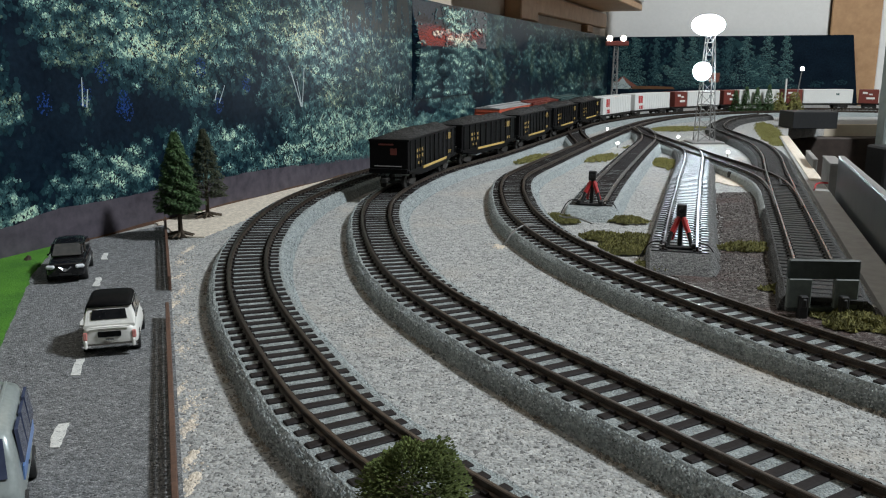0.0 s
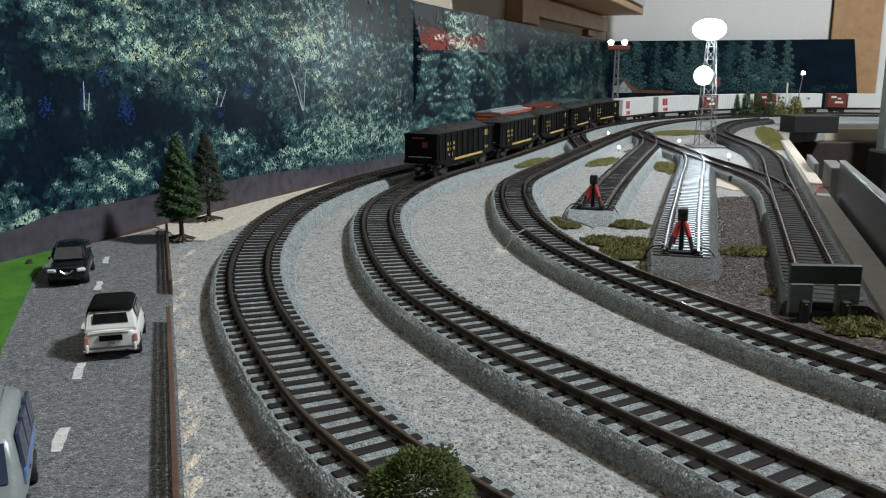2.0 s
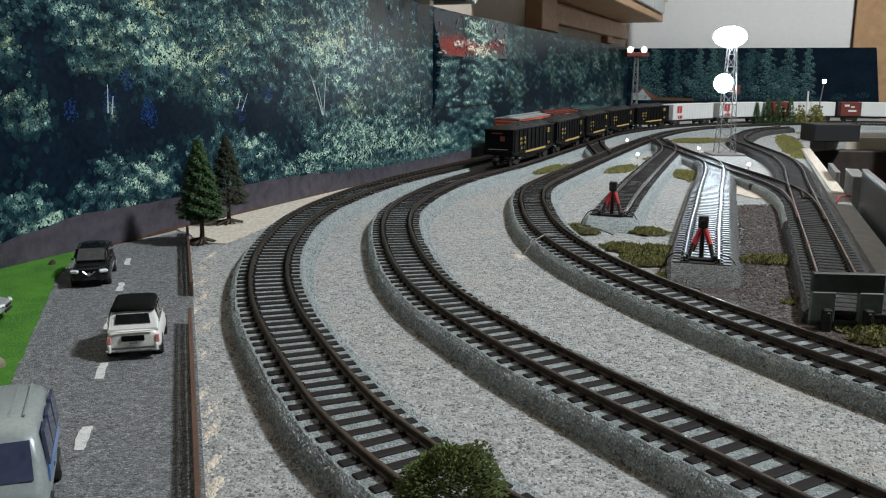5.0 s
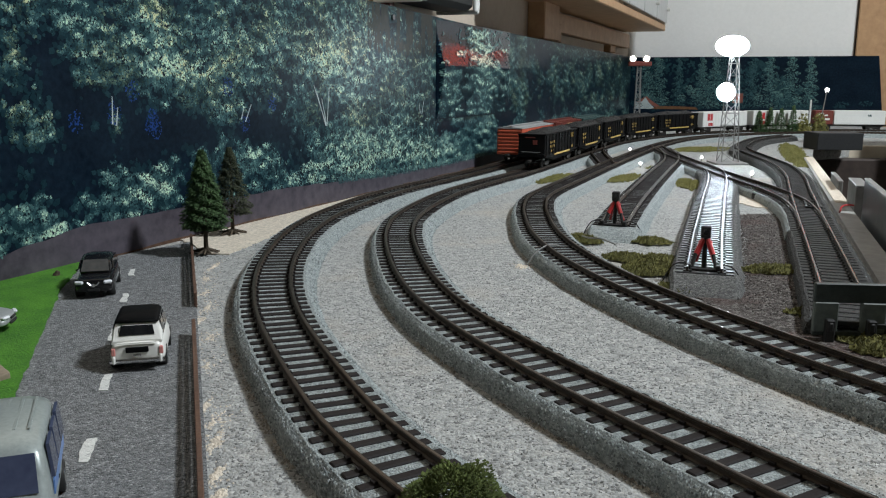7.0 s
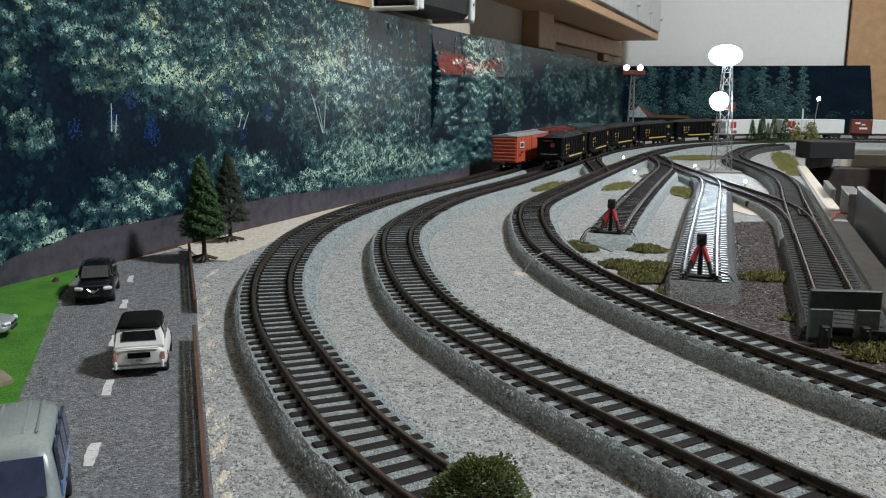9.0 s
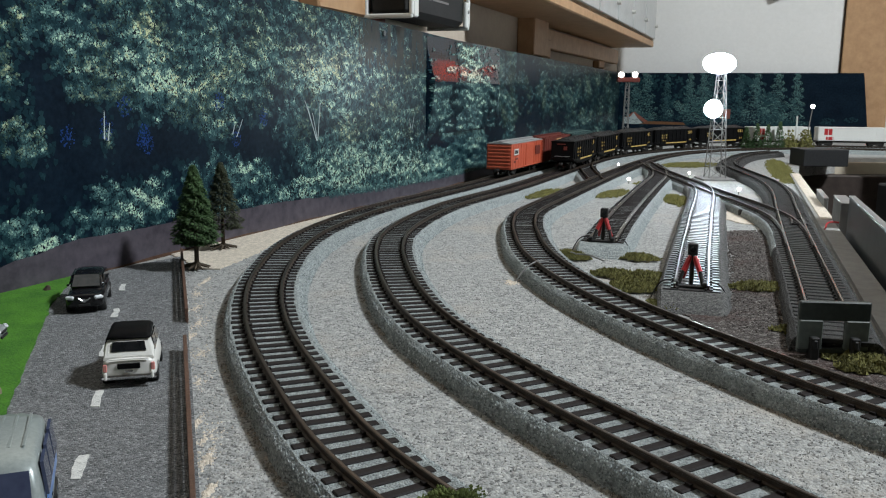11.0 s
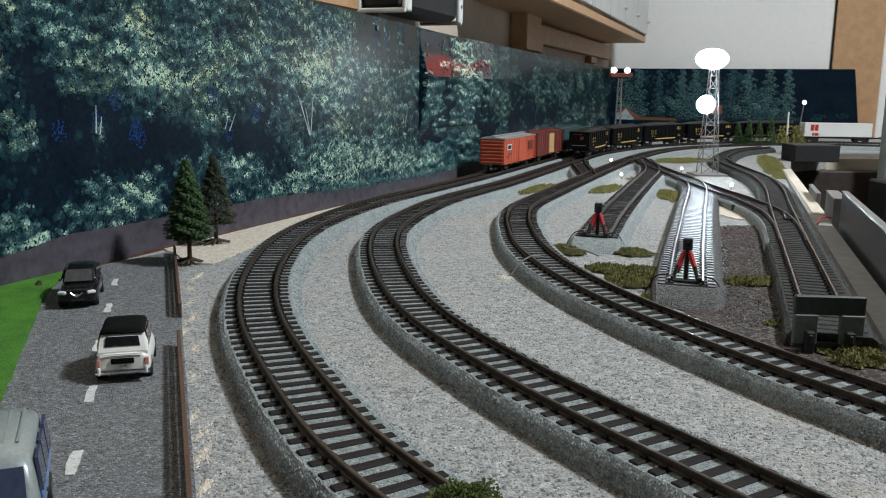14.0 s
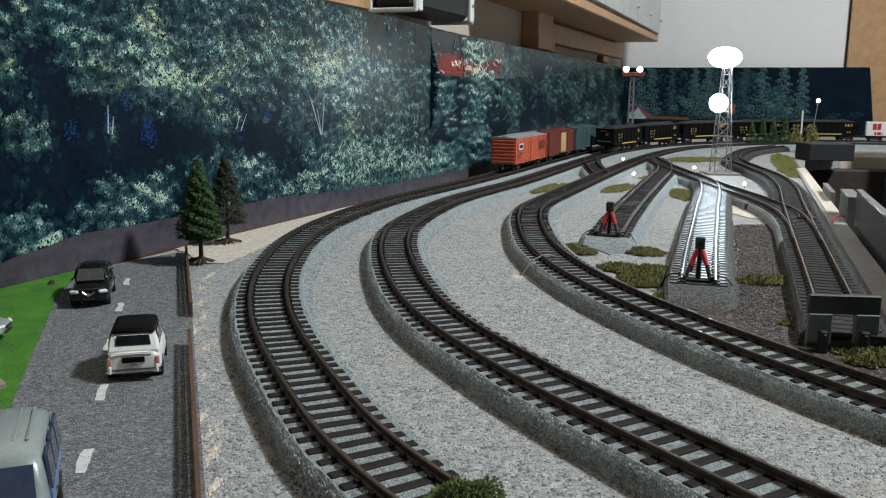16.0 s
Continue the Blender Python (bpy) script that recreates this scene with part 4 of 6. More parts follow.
def bush(name, place, rx, ry, h, material, label, n, grain, category="bush", group="", m=None):
    verts, faces = [], []
    for _ in range(n):
        a, d = random.uniform(0, math.tau), math.sqrt(random.random())
        x, y = rx * d * math.cos(a), ry * d * math.sin(a)
        e = 1 + 0.60 * noise.noise(Vector((x * 220 + place[0] * 50, y * 220, 0)))
        z = h * (1 - d * d) * e * random.uniform(0.15, 1.0)
        tuft(verts, faces, (x * e, y * e, max(z, 0.0004)), grain * random.uniform(0.5, 1.2), (random.uniform(-1, 1) * grain, random.uniform(-1, 1) * grain, grain * random.uniform(0.6, 1.8)))
    ob = raw(name, verts, faces, material)
    ob.matrix_basis = Matrix.Translation(place) @ Matrix.Rotation(m or 0.0, 4, "Z")
    return tagged(ob, label, category, group)


YELLOW_TURF = surface("yellow_green_turf", (0.12, 0.12, 0.03), (0.25, 0.23, 0.08), 900.0, 120.0, 0.95, relief=0.0004, island=0.35)
for x, y, rx, ry, h, a in [(0.117, 0.503, 0.017, 0.020, 0.006, 0.4), (0.098, 0.520, 0.010, 0.010, 0.004, 0.0), (0.082, 0.580, 0.008, 0.016, 0.004, 0.3), (0.127, 0.575, 0.010, 0.010, 0.004, 0.0), (0.104, 0.482, 0.013, 0.012, 0.004, 0.5), (0.178, 0.487, 0.014, 0.009, 0.005, 0.2),
                           (0.167, 0.392, 0.010, 0.008, 0.004, 0.0), (0.176, 0.342, 0.016, 0.009, 0.005, -0.8), (0.166, 0.335, 0.006, 0.005, 0.004, 0.0), (0.112, 0.440, 0.006, 0.010, 0.003, 0.3)]:
    bush("turf_clump", (x, y, 0.0008), rx * 1.12, ry * 1.12, h * 0.65, TURF, "olive green clump foliage on the gravel", int(rx * ry * 9e6) + 150, 0.0012, "shrub", "turf clumps", a)
for x, y, rx, ry, a in [(0.101, 0.962, 0.020, 0.046, -0.55), (0.181, 0.968, 0.014, 0.040, -0.50), (0.242, 0.915, 0.013, 0.045, -0.15), (0.243, 1.085, 0.010, 0.025, -0.3), (0.385, 1.400, 0.034, 0.060, -1.0), (0.508, 1.330, 0.015, 0.200, -0.31), (0.56, 1.63, 0.02, 0.03, 0.0)]:
    bush("turf_mat", (x, y, 0.0003), rx, ry, 0.0016, YELLOW_TURF, "flat yellow-green turf mat on the gravel", int(rx * ry * 2.2e6) + 200, 0.0015, "turf", "turf mats", a)
for x, y, h in [(0.704, 1.797, 0.040), (0.737, 1.800, 0.050)]:
    bush("shrub", (x, y, 0.0), 0.017, 0.013, h, YELLOW_TURF, "yellow-green bushy shrub by the far curve", 500, 0.003)

# the treetop close to the lens
tree = thing("broadleaf_tree", "soft olive green foliage treetop of a model tree", "tree", Matrix.Translation((-0.0021, 0.062, 0.0)))
part("trunk", bm_rod((0, 0, 0), (0, 0, 0.071), 0.0012, 0.0005, 7), BARK, tree)
verts, faces = [], []
for _ in range(9000):
    v = Vector((random.gauss(0, 1), random.gauss(0, 1), random.gauss(0, 1))).normalized() * random.uniform(0.45, 1.0) ** 0.5
    e = 1 + 0.22 * noise.noise(v * 1.8)
    tuft(verts, faces, (v[0] * 0.0046 * e, v[1] * 0.0046 * e, 0.0735 + v[2] * 0.0055 * e), random.uniform(0.00010, 0.00022), (v[0] * 0.0002, v[1] * 0.0002, v[2] * 0.0002))
raw("crown", verts, faces, FOLIAGE, tree)


# ---- rolling stock ----
RAIL_TOP_Z = TIE_TOP + RAIL_H
TRUCK = surface("truck_frame_black", (0.012, 0.011, 0.010), (0.03, 0.026, 0.023), 500.0, 60.0, 0.6, relief=0.00005)


def bogie(root, x):
    for s in (-1, 1):
        b = bm_prism([(-0.010, 0.0045), (-0.0075, 0.0028), (-0.004, 0.0028), (-0.002, 0.0018), (0.002, 0.0018), (0.004, 0.0028), (0.0075, 0.0028), (0.010, 0.0045), (0.0075, 0.0065), (-0.0075, 0.0065)], "y", s * 0.0112 - 0.0009, s * 0.0112 + 0.0009)
        bmesh.ops.translate(b, vec=(x, 0, 0), verts=b.verts)
        part("side_frame", b, TRUCK, root)
    for dx in (-0.0105, 0.0105):
        b = bm_rod((x + dx, -0.0112, 0.0048), (x + dx, 0.0112, 0.0048), 0.0008, None, 6)
        for s in (-1, 1):
            bm_rod((x + dx, s * 0.0075, 0.0048), (x + dx, s * 0.0098, 0.0048), 0.0048, None, 14, b)
        part("wheelset", b, TRUCK, root)


def coupler(root, x, s):
    b = bm_box(0.010, 0.0022, 0.0025, (x + s * 0.004, 0, 0.0085), 0.0003)
    bm_box(0.0035, 0.0042, 0.0032, (x + s * 0.0095, 0, 0.0085), 0.0005, bm=b)
    part("coupler", b, TRUCK, root)


def letter_bars(root, side_y, blocks, material, z_axis=True):
    """Rows of unreadable lettering as plain bars: x, z, width, height each."""
    for x, z, w, h in blocks:
        part("lettering", bm_box(w, 0.0003, h, (x, side_y, z)), material, root)


def hopper():
    root = thing("coal_hopper_car", "black open-top coal hopper car with yellow lettering and coal load", "freight car", group="coal hopper train")
    L, W, z0, z1 = 0.150, 0.0330, 0.0080, 0.0385
    b = bm_prism([(-L / 2, z1), (-L / 2, 0.0125), (-L / 2 + 0.020, 0.0105), (-L / 2 + 0.036, z0), (L / 2 - 0.036, z0), (L / 2 - 0.020, 0.0105), (L / 2, 0.0125), (L / 2, z1)], "y", -W / 2 + 0.001, W / 2 - 0.001, 0.0004)
    part("body", b, BLACK_PAINT, root)
    part("top_rim", bm_box(L + 0.001, W, 0.0018, (0, 0, z1 - 0.0004), 0.0004), BLACK_PAINT, root)
    for s in (-1, 1):
        part("side_sill", bm_box(L, 0.0016, 0.0022, (0, s * (W / 2 - 0.0006), 0.0138), 0.0003), BLACK_PAINT, root)
        for k in range(11):
            part("rib", bm_box(0.0012, 0.0008, 0.0235, (-L / 2 + 0.004 + k * (L - 0.008) / 10, s * (W / 2 - 0.0002), 0.0262), 0.0002), BLACK_PAINT, root)
        part("stripe", bm_box(0.074, 0.0005, 0.0019, (0.0, s * (W / 2 + 0.0004), 0.0138)), YELLOW, root, "yellow sill stripe")
        d = -s
        y = s * (W / 2 - 0.0007)
        blocks = []
        for i in range(3):
            blocks += [(-0.050 * d + i * 0.0072 * d, 0.0285, 0.0026, 0.0026), (-0.050 * d + i * 0.0072 * d, 0.0238, 0.0024, 0.0026), (0.044 * d + i * 0.0066 * d, 0.0322, 0.0034, 0.0056)]
        blocks += [(-0.047 * d, 0.0186, 0.0022, 0.0020), (-0.040 * d, 0.0186, 0.0022, 0.0020), (0.050 * d, 0.0180, 0.0020, 0.0026), (0.055 * d, 0.0180, 0.0020, 0.0026)]
        letter_bars(root, y, blocks, YELLOW)
    for s in (-1, 1):
        part("end_sill", bm_box(0.002, W - 0.002, 0.003, (s * (L / 2 + 0.0006), 0, 0.0150), 0.0003), BLACK_PAINT, root)
        part("grab_iron", bm_rod((s * (L / 2 + 0.002), -0.011, 0.0185), (s * (L / 2 + 0.002), 0.011, 0.0185), 0.0004, None, 6), GREY_METAL, root)
        part("lettering", bm_box(0.0003, 0.012, 0.0012, (s * (L / 2 + 0.0002), 0.002, 0.0350)), OXIDE, root)
        part("lettering", bm_box(0.0003, 0.0050, 0.0050, (s * (L / 2 + 0.0002), -0.004, 0.0295)), OXIDE, root)
        coupler(root, s * (L / 2), s)
    # heaped coal
    verts, faces = [], []
    nx, ny = 40, 12
    for i in range(nx + 1):
        for j in range(ny + 1):
            u, v = i / nx, j / ny
            h = 0.0066 * min(1, 6 * u, 6 * (1 - u)) * math.sin(math.pi * v) ** 0.7 * (0.8 + 0.35 * noise.noise(Vector((u * 7, v * 2, 0)))) + 0.0007 * noise.noise(Vector((u * 60, v * 14, 3)))
            verts.append(((u - 0.5) * (L - 0.003), (v - 0.5) * (W - 0.003), z1 + max(h, 0) - 0.0002))
    for i in range(nx):
        for j in range(ny):
            a = i * (ny + 1) + j
            faces.append((a, a + ny + 1, a + ny + 2, a + 1))
    raw("coal_load", verts, faces, COAL, root, "heaped black coal load")
    for x in (-0.052, 0.052):
        bogie(root, x)
    return root


def boxcar(name, label, length, paint, roof_paint, door_paint, marks):
    root = thing(name, label, "freight car", group="parked boxcars")
    L, W, z0, z1 = length, 0.0325, 0.0085, 0.0405
    part("body", bm_box(L, W, z1 - z0, (0, 0, (z0 + z1) / 2), 0.0005), paint, root)
    part("roof", bm_prism([(-W / 2 - 0.0006, z1 - 0.0002), (W / 2 + 0.0006, z1 - 0.0002), (W / 2 + 0.0006, z1 + 0.0006), (0, z1 + 0.0024), (-W / 2 - 0.0006, z1 + 0.0006)], "x", -L / 2 - 0.0006, L / 2 + 0.0006), roof_paint, root)
    part("running_board", bm_box(L, 0.005, 0.0008, (0, 0, z1 + 0.0034), 0.0002), roof_paint, root)
    for k in range(9):
        part("roof_rib", bm_box(0.0012, W, 0.0006, (-L / 2 + 0.008 + k * (L - 0.016) / 8, 0, z1 + 0.0012), 0.0002), roof_paint, root)
    for s in (-1, 1):
        part("door", bm_box(0.026, 0.0012, z1 - z0 - 0.004, (0.004, s * (W / 2 + 0.0004), (z0 + z1) / 2), 0.0003), door_paint, root)
        part("door_track", bm_box(0.056, 0.0014, 0.0012, (0.012, s * (W / 2 + 0.0006), z0 + 0.0012), 0.0002), paint, root)
        for k in range(12):
            x = -L / 2 + 0.006 + k * (L - 0.012) / 11
            if abs(x - 0.004) > 0.015:
                part("rivet_seam", bm_box(0.0006, 0.0005, z1 - z0 - 0.002, (x, s * (W / 2 + 0.0001), (z0 + z1) / 2)), paint, root)
        part("ladder", ladder_bm(s * (W / 2 + 0.0012), L / 2 - 0.004, z0, z1), paint, root)
        for x, z, w, h, mt in marks:
            part("lettering", bm_box(w, 0.0003, h, (x * -s, s * (W / 2 + 0.0009), z)), mt, root)
        for k in range(7):
            part("end_rib", bm_box(0.0012, W - 0.003, 0.0022, (s * (L / 2 + 0.0003), 0, z0 + 0.003 + k * 0.0043), 0.0005), paint, root)
        coupler(root, s * (L / 2), s)
    part("underframe", bm_box(L * 0.8, 0.010, 0.003, (0, 0, z0 - 0.0012)), TRUCK, root)
    for x in (-L / 2 + 0.024, L / 2 - 0.024):
        bogie(root, x)
    return root


def ladder_bm(y, x, z0, z1):
    b = None
    for dx in (-0.003, 0.003):
        b = bm_rod((x + dx, y, z0), (x + dx, y, z1), 0.0003, None, 5, b)
    for k in range(7):
        z = z0 + 0.002 + k * 0.0042
        bm_rod((x - 0.003, y, z), (x + 0.003, y, z), 0.0003, None, 5, b)
    return b


def container_car(red_first):
    label = "white and red boxed container car on a black frame" if red_first else "white container car with a small red emblem"
    root = thing("container_car", label, "freight car", group="container train")
    L, W = 0.150, 0.0320
    part("frame", bm_box(L, 0.026, 0.0035, (0, 0, 0.0092), 0.0004), TRUCK, root)
    if red_first:
        for name, x0, x1, mt in (("red_container", -0.073, -0.035, OXIDE), ("white_container", -0.033, 0.073, WHITE_PAINT)):
            part(name, bm_box(x1 - x0, W, 0.0290, ((x0 + x1) / 2, 0, 0.0255), 0.0007), mt, root)
        for s in (-1, 1):
            for x, z, w, h in ((-0.061, 0.033, 0.010, 0.004), (-0.050, 0.022, 0.016, 0.004), (-0.050, 0.030, 0.007, 0.003)):
                part("lettering", bm_box(w, 0.0003, h, (x, s * (W / 2 + 0.0001), z)), WHITE_PAINT, root)
            part("lettering", bm_box(0.007, 0.0003, 0.004, (0.040, s * (W / 2 + 0.0001), 0.030)), TEAL, root)
            for k in range(14):
                part("container_rib", bm_box(0.0010, 0.0006, 0.027, (-0.028 + k * 0.0074, s * (W / 2 + 0.0001), 0.0255)), WHITE_PAINT, root)
    else:
        part("white_container", bm_box(0.140, W, 0.0290, (0, 0, 0.0255), 0.0007), WHITE_PAINT, root)
        for s in (-1, 1):
            part("emblem", bm_box(0.017, 0.0004, 0.013, (-0.050, s * (W / 2 + 0.0001), 0.0300)), RED_PAINT, root)
            part("emblem", bm_box(0.015, 0.0004, 0.006, (-0.046, s * (W / 2 + 0.0001), 0.0160)), RED_PAINT, root)
            for k in range(16):
                part("container_rib", bm_box(0.0010, 0.0006, 0.027, (-0.067 + k * 0.0089, s * (W / 2 + 0.0001), 0.0255)), WHITE_PAINT, root)
    for s in (-1, 1):
        coupler(root, s * (L / 2), s)
    for x in (-0.052, 0.052):
        bogie(root, x)
    return root


TRAIN_LINE = spline(LINE_B, 0.001)


def on_line(line, s, half, step=0.001):
    """The pose of a car whose middle is s metres along a line."""
    i = np.arange(len(line)) * step
    a = np.array([np.interp(s - half, i, line[:, 0]), np.interp(s - half, i, line[:, 1])])
    c = np.array([np.interp(s + half, i, line[:, 0]), np.interp(s + half, i, line[:, 1])])
    d, mid = c - a, (a + c) / 2
    return Matrix.Translation((mid[0], mid[1], RAIL_TOP_Z)) @ Matrix.Rotation(math.atan2(d[1], d[0]), 4, "Z")


def along(line, y, step=0.001):
    return float(np.argmin(np.abs(line[:1600, 1] - y))) * step


PITCH = 0.1646
REAR = along(TRAIN_LINE, 0.652)
TRAIN = [hopper()]
for k in range(4):
    TRAIN.append(copy_thing(TRAIN[0], Matrix.Identity(4)))
first_white = container_car(False)
TRAIN += [first_white, copy_thing(first_white, Matrix.Identity(4))]
first_red = container_car(True)
TRAIN += [first_red] + [copy_thing(first_red, Matrix.Identity(4)) for _ in range(4)]

A_FINE = spline(LINE_A, 0.001)
s0 = along(A_FINE, 1.053)
WHITE_MARK = WHITE_PAINT
orange = boxcar("boxcar", "orange boxcar with a grey roof parked on the outer track", 0.140, ORANGE, GREYROOF, ORANGE, [(-0.052, 0.0300, 0.018, 0.0075, WHITE_MARK), (-0.052, 0.0300, 0.014, 0.0045, BLACK_PAINT), (-0.058, 0.0180, 0.007, 0.002, OXIDE), (0.045, 0.028, 0.022, 0.012, OXIDE), (-0.050, 0.0215, 0.010, 0.002, OXIDE)])
orange.matrix_basis = on_line(A_FINE, s0 + 0.072, 0.045)
DOOR_TAN = surface("tan_door_paint", (0.58, 0.36, 0.16), (0.68, 0.44, 0.21), 500.0, 60.0, 0.5, relief=0)
brown = boxcar("boxcar", "oxide red boxcar with a cream door parked on the outer track", 0.140, OXIDE, OXIDE, DOOR_TAN, [])
brown.matrix_basis = on_line(A_FINE, s0 + 0.072 + 0.155, 0.045)
teal = boxcar("boxcar", "faded teal boxcar parked on the outer track", 0.140, TEAL, TEAL, TEAL, [])
teal.matrix_basis = on_line(A_FINE, s0 + 0.072 + 0.310, 0.045)


# ---- road vehicles ----
def loft(sections, bm=None):
    """A closed body through rings of equal count, from first to last."""
    b = bmesh.new()
    rings = [[b.verts.new(p) for p in ring] for ring in sections]
    n = len(rings[0])
    for r0, r1 in zip(rings[:-1], rings[1:]):
        for i in range(n):
            b.faces.new((r0[i], r0[(i + 1) % n], r1[(i + 1) % n], r1[i]))
    b.faces.new(rings[0][::-1])
    b.faces.new(rings[-1])
    bmesh.ops.recalc_face_normals(b, faces=b.faces)
    return merge(bm, b)


def ring_at(y, z0, z1, w0, w1, r=0.25, belly=0.0):
    """A rounded section across a car at y: bottom half-width w0, top half-width w1."""
    h = z1 - z0
    pts = [(w0 * 0.92, z0), (w0, z0 + h * 0.15), (w0 + belly, z0 + h * 0.45), (w1 + (w0 - w1) * 0.25, z1 - h * r * 0.5), (w1 * 0.90, z1 - h * 0.06), (w1 * 0.55, z1)]
    return [(x, y, z) for x, z in pts] + [(-x, y, z) for x, z in reversed(pts)]


def wheel(root, x, y, r, w=0.0042):
    s = 1 if x > 0 else -1
    o = smooth(part("wheel", bm_rod((x - s * w, y, r), (x, y, r), r, None, 18), RUBBER, root))
    part("hub", bm_rod((x, y, r), (x + s * 0.0003, y, r), r * 0.55, None, 14), CHROME, o)


LAMP_CLEAR = surface("clear_headlamp", (0.7, 0.72, 0.75), (0.85, 0.87, 0.9), 300.0, 60.0, 0.1, relief=0)
PINK_LAMP = surface("pink_tail_lamp", (0.6, 0.22, 0.2), (0.7, 0.3, 0.27), 300.0, 60.0, 0.2, relief=0)
BLUE_PAINT = surface("blue_stripe_paint", (0.10, 0.20, 0.45), (0.16, 0.28, 0.56), 400.0, 60.0, 0.35, relief=0)
TEALGREY = surface("silver_green_van_paint", (0.30, 0.34, 0.33), (0.40, 0.44, 0.43), 900.0, 60.0, 0.3, 0.25, relief=0)


def subdivided(ob, levels=2):
    m = ob.modifiers.new("round", "SUBSURF")
    m.levels = m.render_levels = levels
    return smooth(ob)


def quad_panel(name, pts, material, parent, thick=0.0003, label=""):
    """A thin pane through four corners, standing a little proud."""
    b = bmesh.new()
    a = [Vector(p) for p in pts]
    n = (a[1] - a[0]).cross(a[3] - a[0]).normalized() * thick
    lo, hi = [b.verts.new(p) for p in a], [b.verts.new(p + n) for p in a]
    b.faces.new(lo[::-1])
    b.faces.new(hi)
    for i in range(4):
        b.faces.new((lo[i], lo[(i + 1) % 4], hi[(i + 1) % 4], hi[i]))
    bmesh.ops.recalc_face_normals(b, faces=b.faces)
    return part(name, b, material, parent, label)


HEADING = math.atan2(ROAD_DIR[1], ROAD_DIR[0]) - math.pi / 2


def small_hatchback():
    """A boxy little saloon; +y is its front."""
    root = thing("small_car", "cream white classic small car with a black roof", "car", Matrix.Translation((-0.1292, 0.3195, 0.0010)) @ Matrix.Rotation(HEADING - 0.055, 4, "Z") @ Matrix.Diagonal((0.95, 1.0, 1.09, 1.0)))
    W = 0.0104
    part("body", loft([ring_at(-0.0198, 0.0040, 0.0098, W * 0.93, W * 0.80), ring_at(-0.0185, 0.0028, 0.0106, W, W * 0.86, belly=0.0003), ring_at(-0.008, 0.0026, 0.0110, W, W * 0.90, belly=0.0006), ring_at(0.006, 0.0026, 0.0108, W, W * 0.88, belly=0.0006),
                       ring_at(0.0165, 0.0028, 0.0098, W, W * 0.80, belly=0.0003), ring_at(0.0192, 0.0040, 0.0082, W * 0.9, W * 0.7)]), CREAM_PAINT, root)
    subdivided(bpy.data.objects[root.children[0].name], 2)
    cabin = part("cabin", loft([ring_at(-0.0182, 0.0095, 0.0108, W * 0.92, W * 0.86), ring_at(-0.0145, 0.0095, 0.0168, W * 0.92, W * 0.74), ring_at(0.004, 0.0095, 0.0170, W * 0.92, W * 0.74), ring_at(0.0110, 0.0095, 0.0108, W * 0.90, W * 0.84)]), CREAM_PAINT, root)
    smooth(part("roof", loft([ring_at(-0.0155, 0.0163, 0.0173, W * 0.78, W * 0.70), ring_at(-0.0140, 0.0160, 0.0183, W * 0.80, W * 0.66), ring_at(0.003, 0.0160, 0.0184, W * 0.80, W * 0.66), ring_at(0.0050, 0.0163, 0.0174, W * 0.78, W * 0.70)]), BLACK_PAINT, root))
    quad_panel("rear_window", [(W * 0.64, -0.01700, 0.0122), (-W * 0.64, -0.01700, 0.0122), (-W * 0.58, -0.0155, 0.0153), (W * 0.58, -0.0155, 0.0153)], GLASS_DARK, root, -0.0006)
    quad_panel("windscreen", [(W * 0.66, 0.0102, 0.0116), (-W * 0.66, 0.0102, 0.0116), (-W * 0.60, 0.0050, 0.0160), (W * 0.60, 0.0050, 0.0160)], GLASS_DARK, root, 0.0006)
    for s in (-1, 1):
        for y0, y1, y2, y3 in ((-0.0145, -0.0060, -0.0055, -0.0125), (-0.0045, 0.0070, 0.0035, -0.0040)):
            quad_panel("side_window", [(s * W * 0.905, y0, 0.0118), (s * W * 0.905, y1, 0.0118), (s * W * 0.80, y2, 0.0160), (s * W * 0.80, y3, 0.0160)], GLASS_DARK, root, 0.0005 * s)
        for y in (-0.0125, 0.0118):
            wheel(root, s * 0.0106, y, 0.0036)
        part("tail_lamp", bm_box(0.0016, 0.0010, 0.0028, (s * 0.0090, -0.0193, 0.0072), 0.0003), PINK_LAMP, root)
        part("headlamp", bm_rod((s * 0.0072, 0.0180, 0.0076), (s * 0.0072, 0.0196, 0.0076), 0.0017, None, 14), LAMP_CLEAR, root)
    part("rear_bumper", bm_box(0.0210, 0.0016, 0.0016, (0, -0.0202, 0.0040), 0.0005), CHROME, root)
    for s in (-1, 1):
        part("overrider", bm_box(0.0012, 0.0016, 0.0028, (s * 0.0088, -0.0206, 0.0046), 0.0004), CREAM_PAINT, root)
    part("front_bumper", bm_box(0.0205, 0.0014, 0.0014, (0, 0.0198, 0.0040), 0.0005), CHROME, root)
    part("number_plate", bm_box(0.0086, 0.0006, 0.0020, (0, -0.0200, 0.0078), 0.0002), BLACK_PAINT, root)
    part("boot_handle", bm_box(0.0030, 0.0006, 0.0006, (0, -0.0202, 0.0060), 0.0002), CHROME, root)
    part("boot_seam", bm_box(0.0150, 0.0004, 0.0003, (0, -0.0198, 0.0102)), CREAM_PAINT, root)
    return root


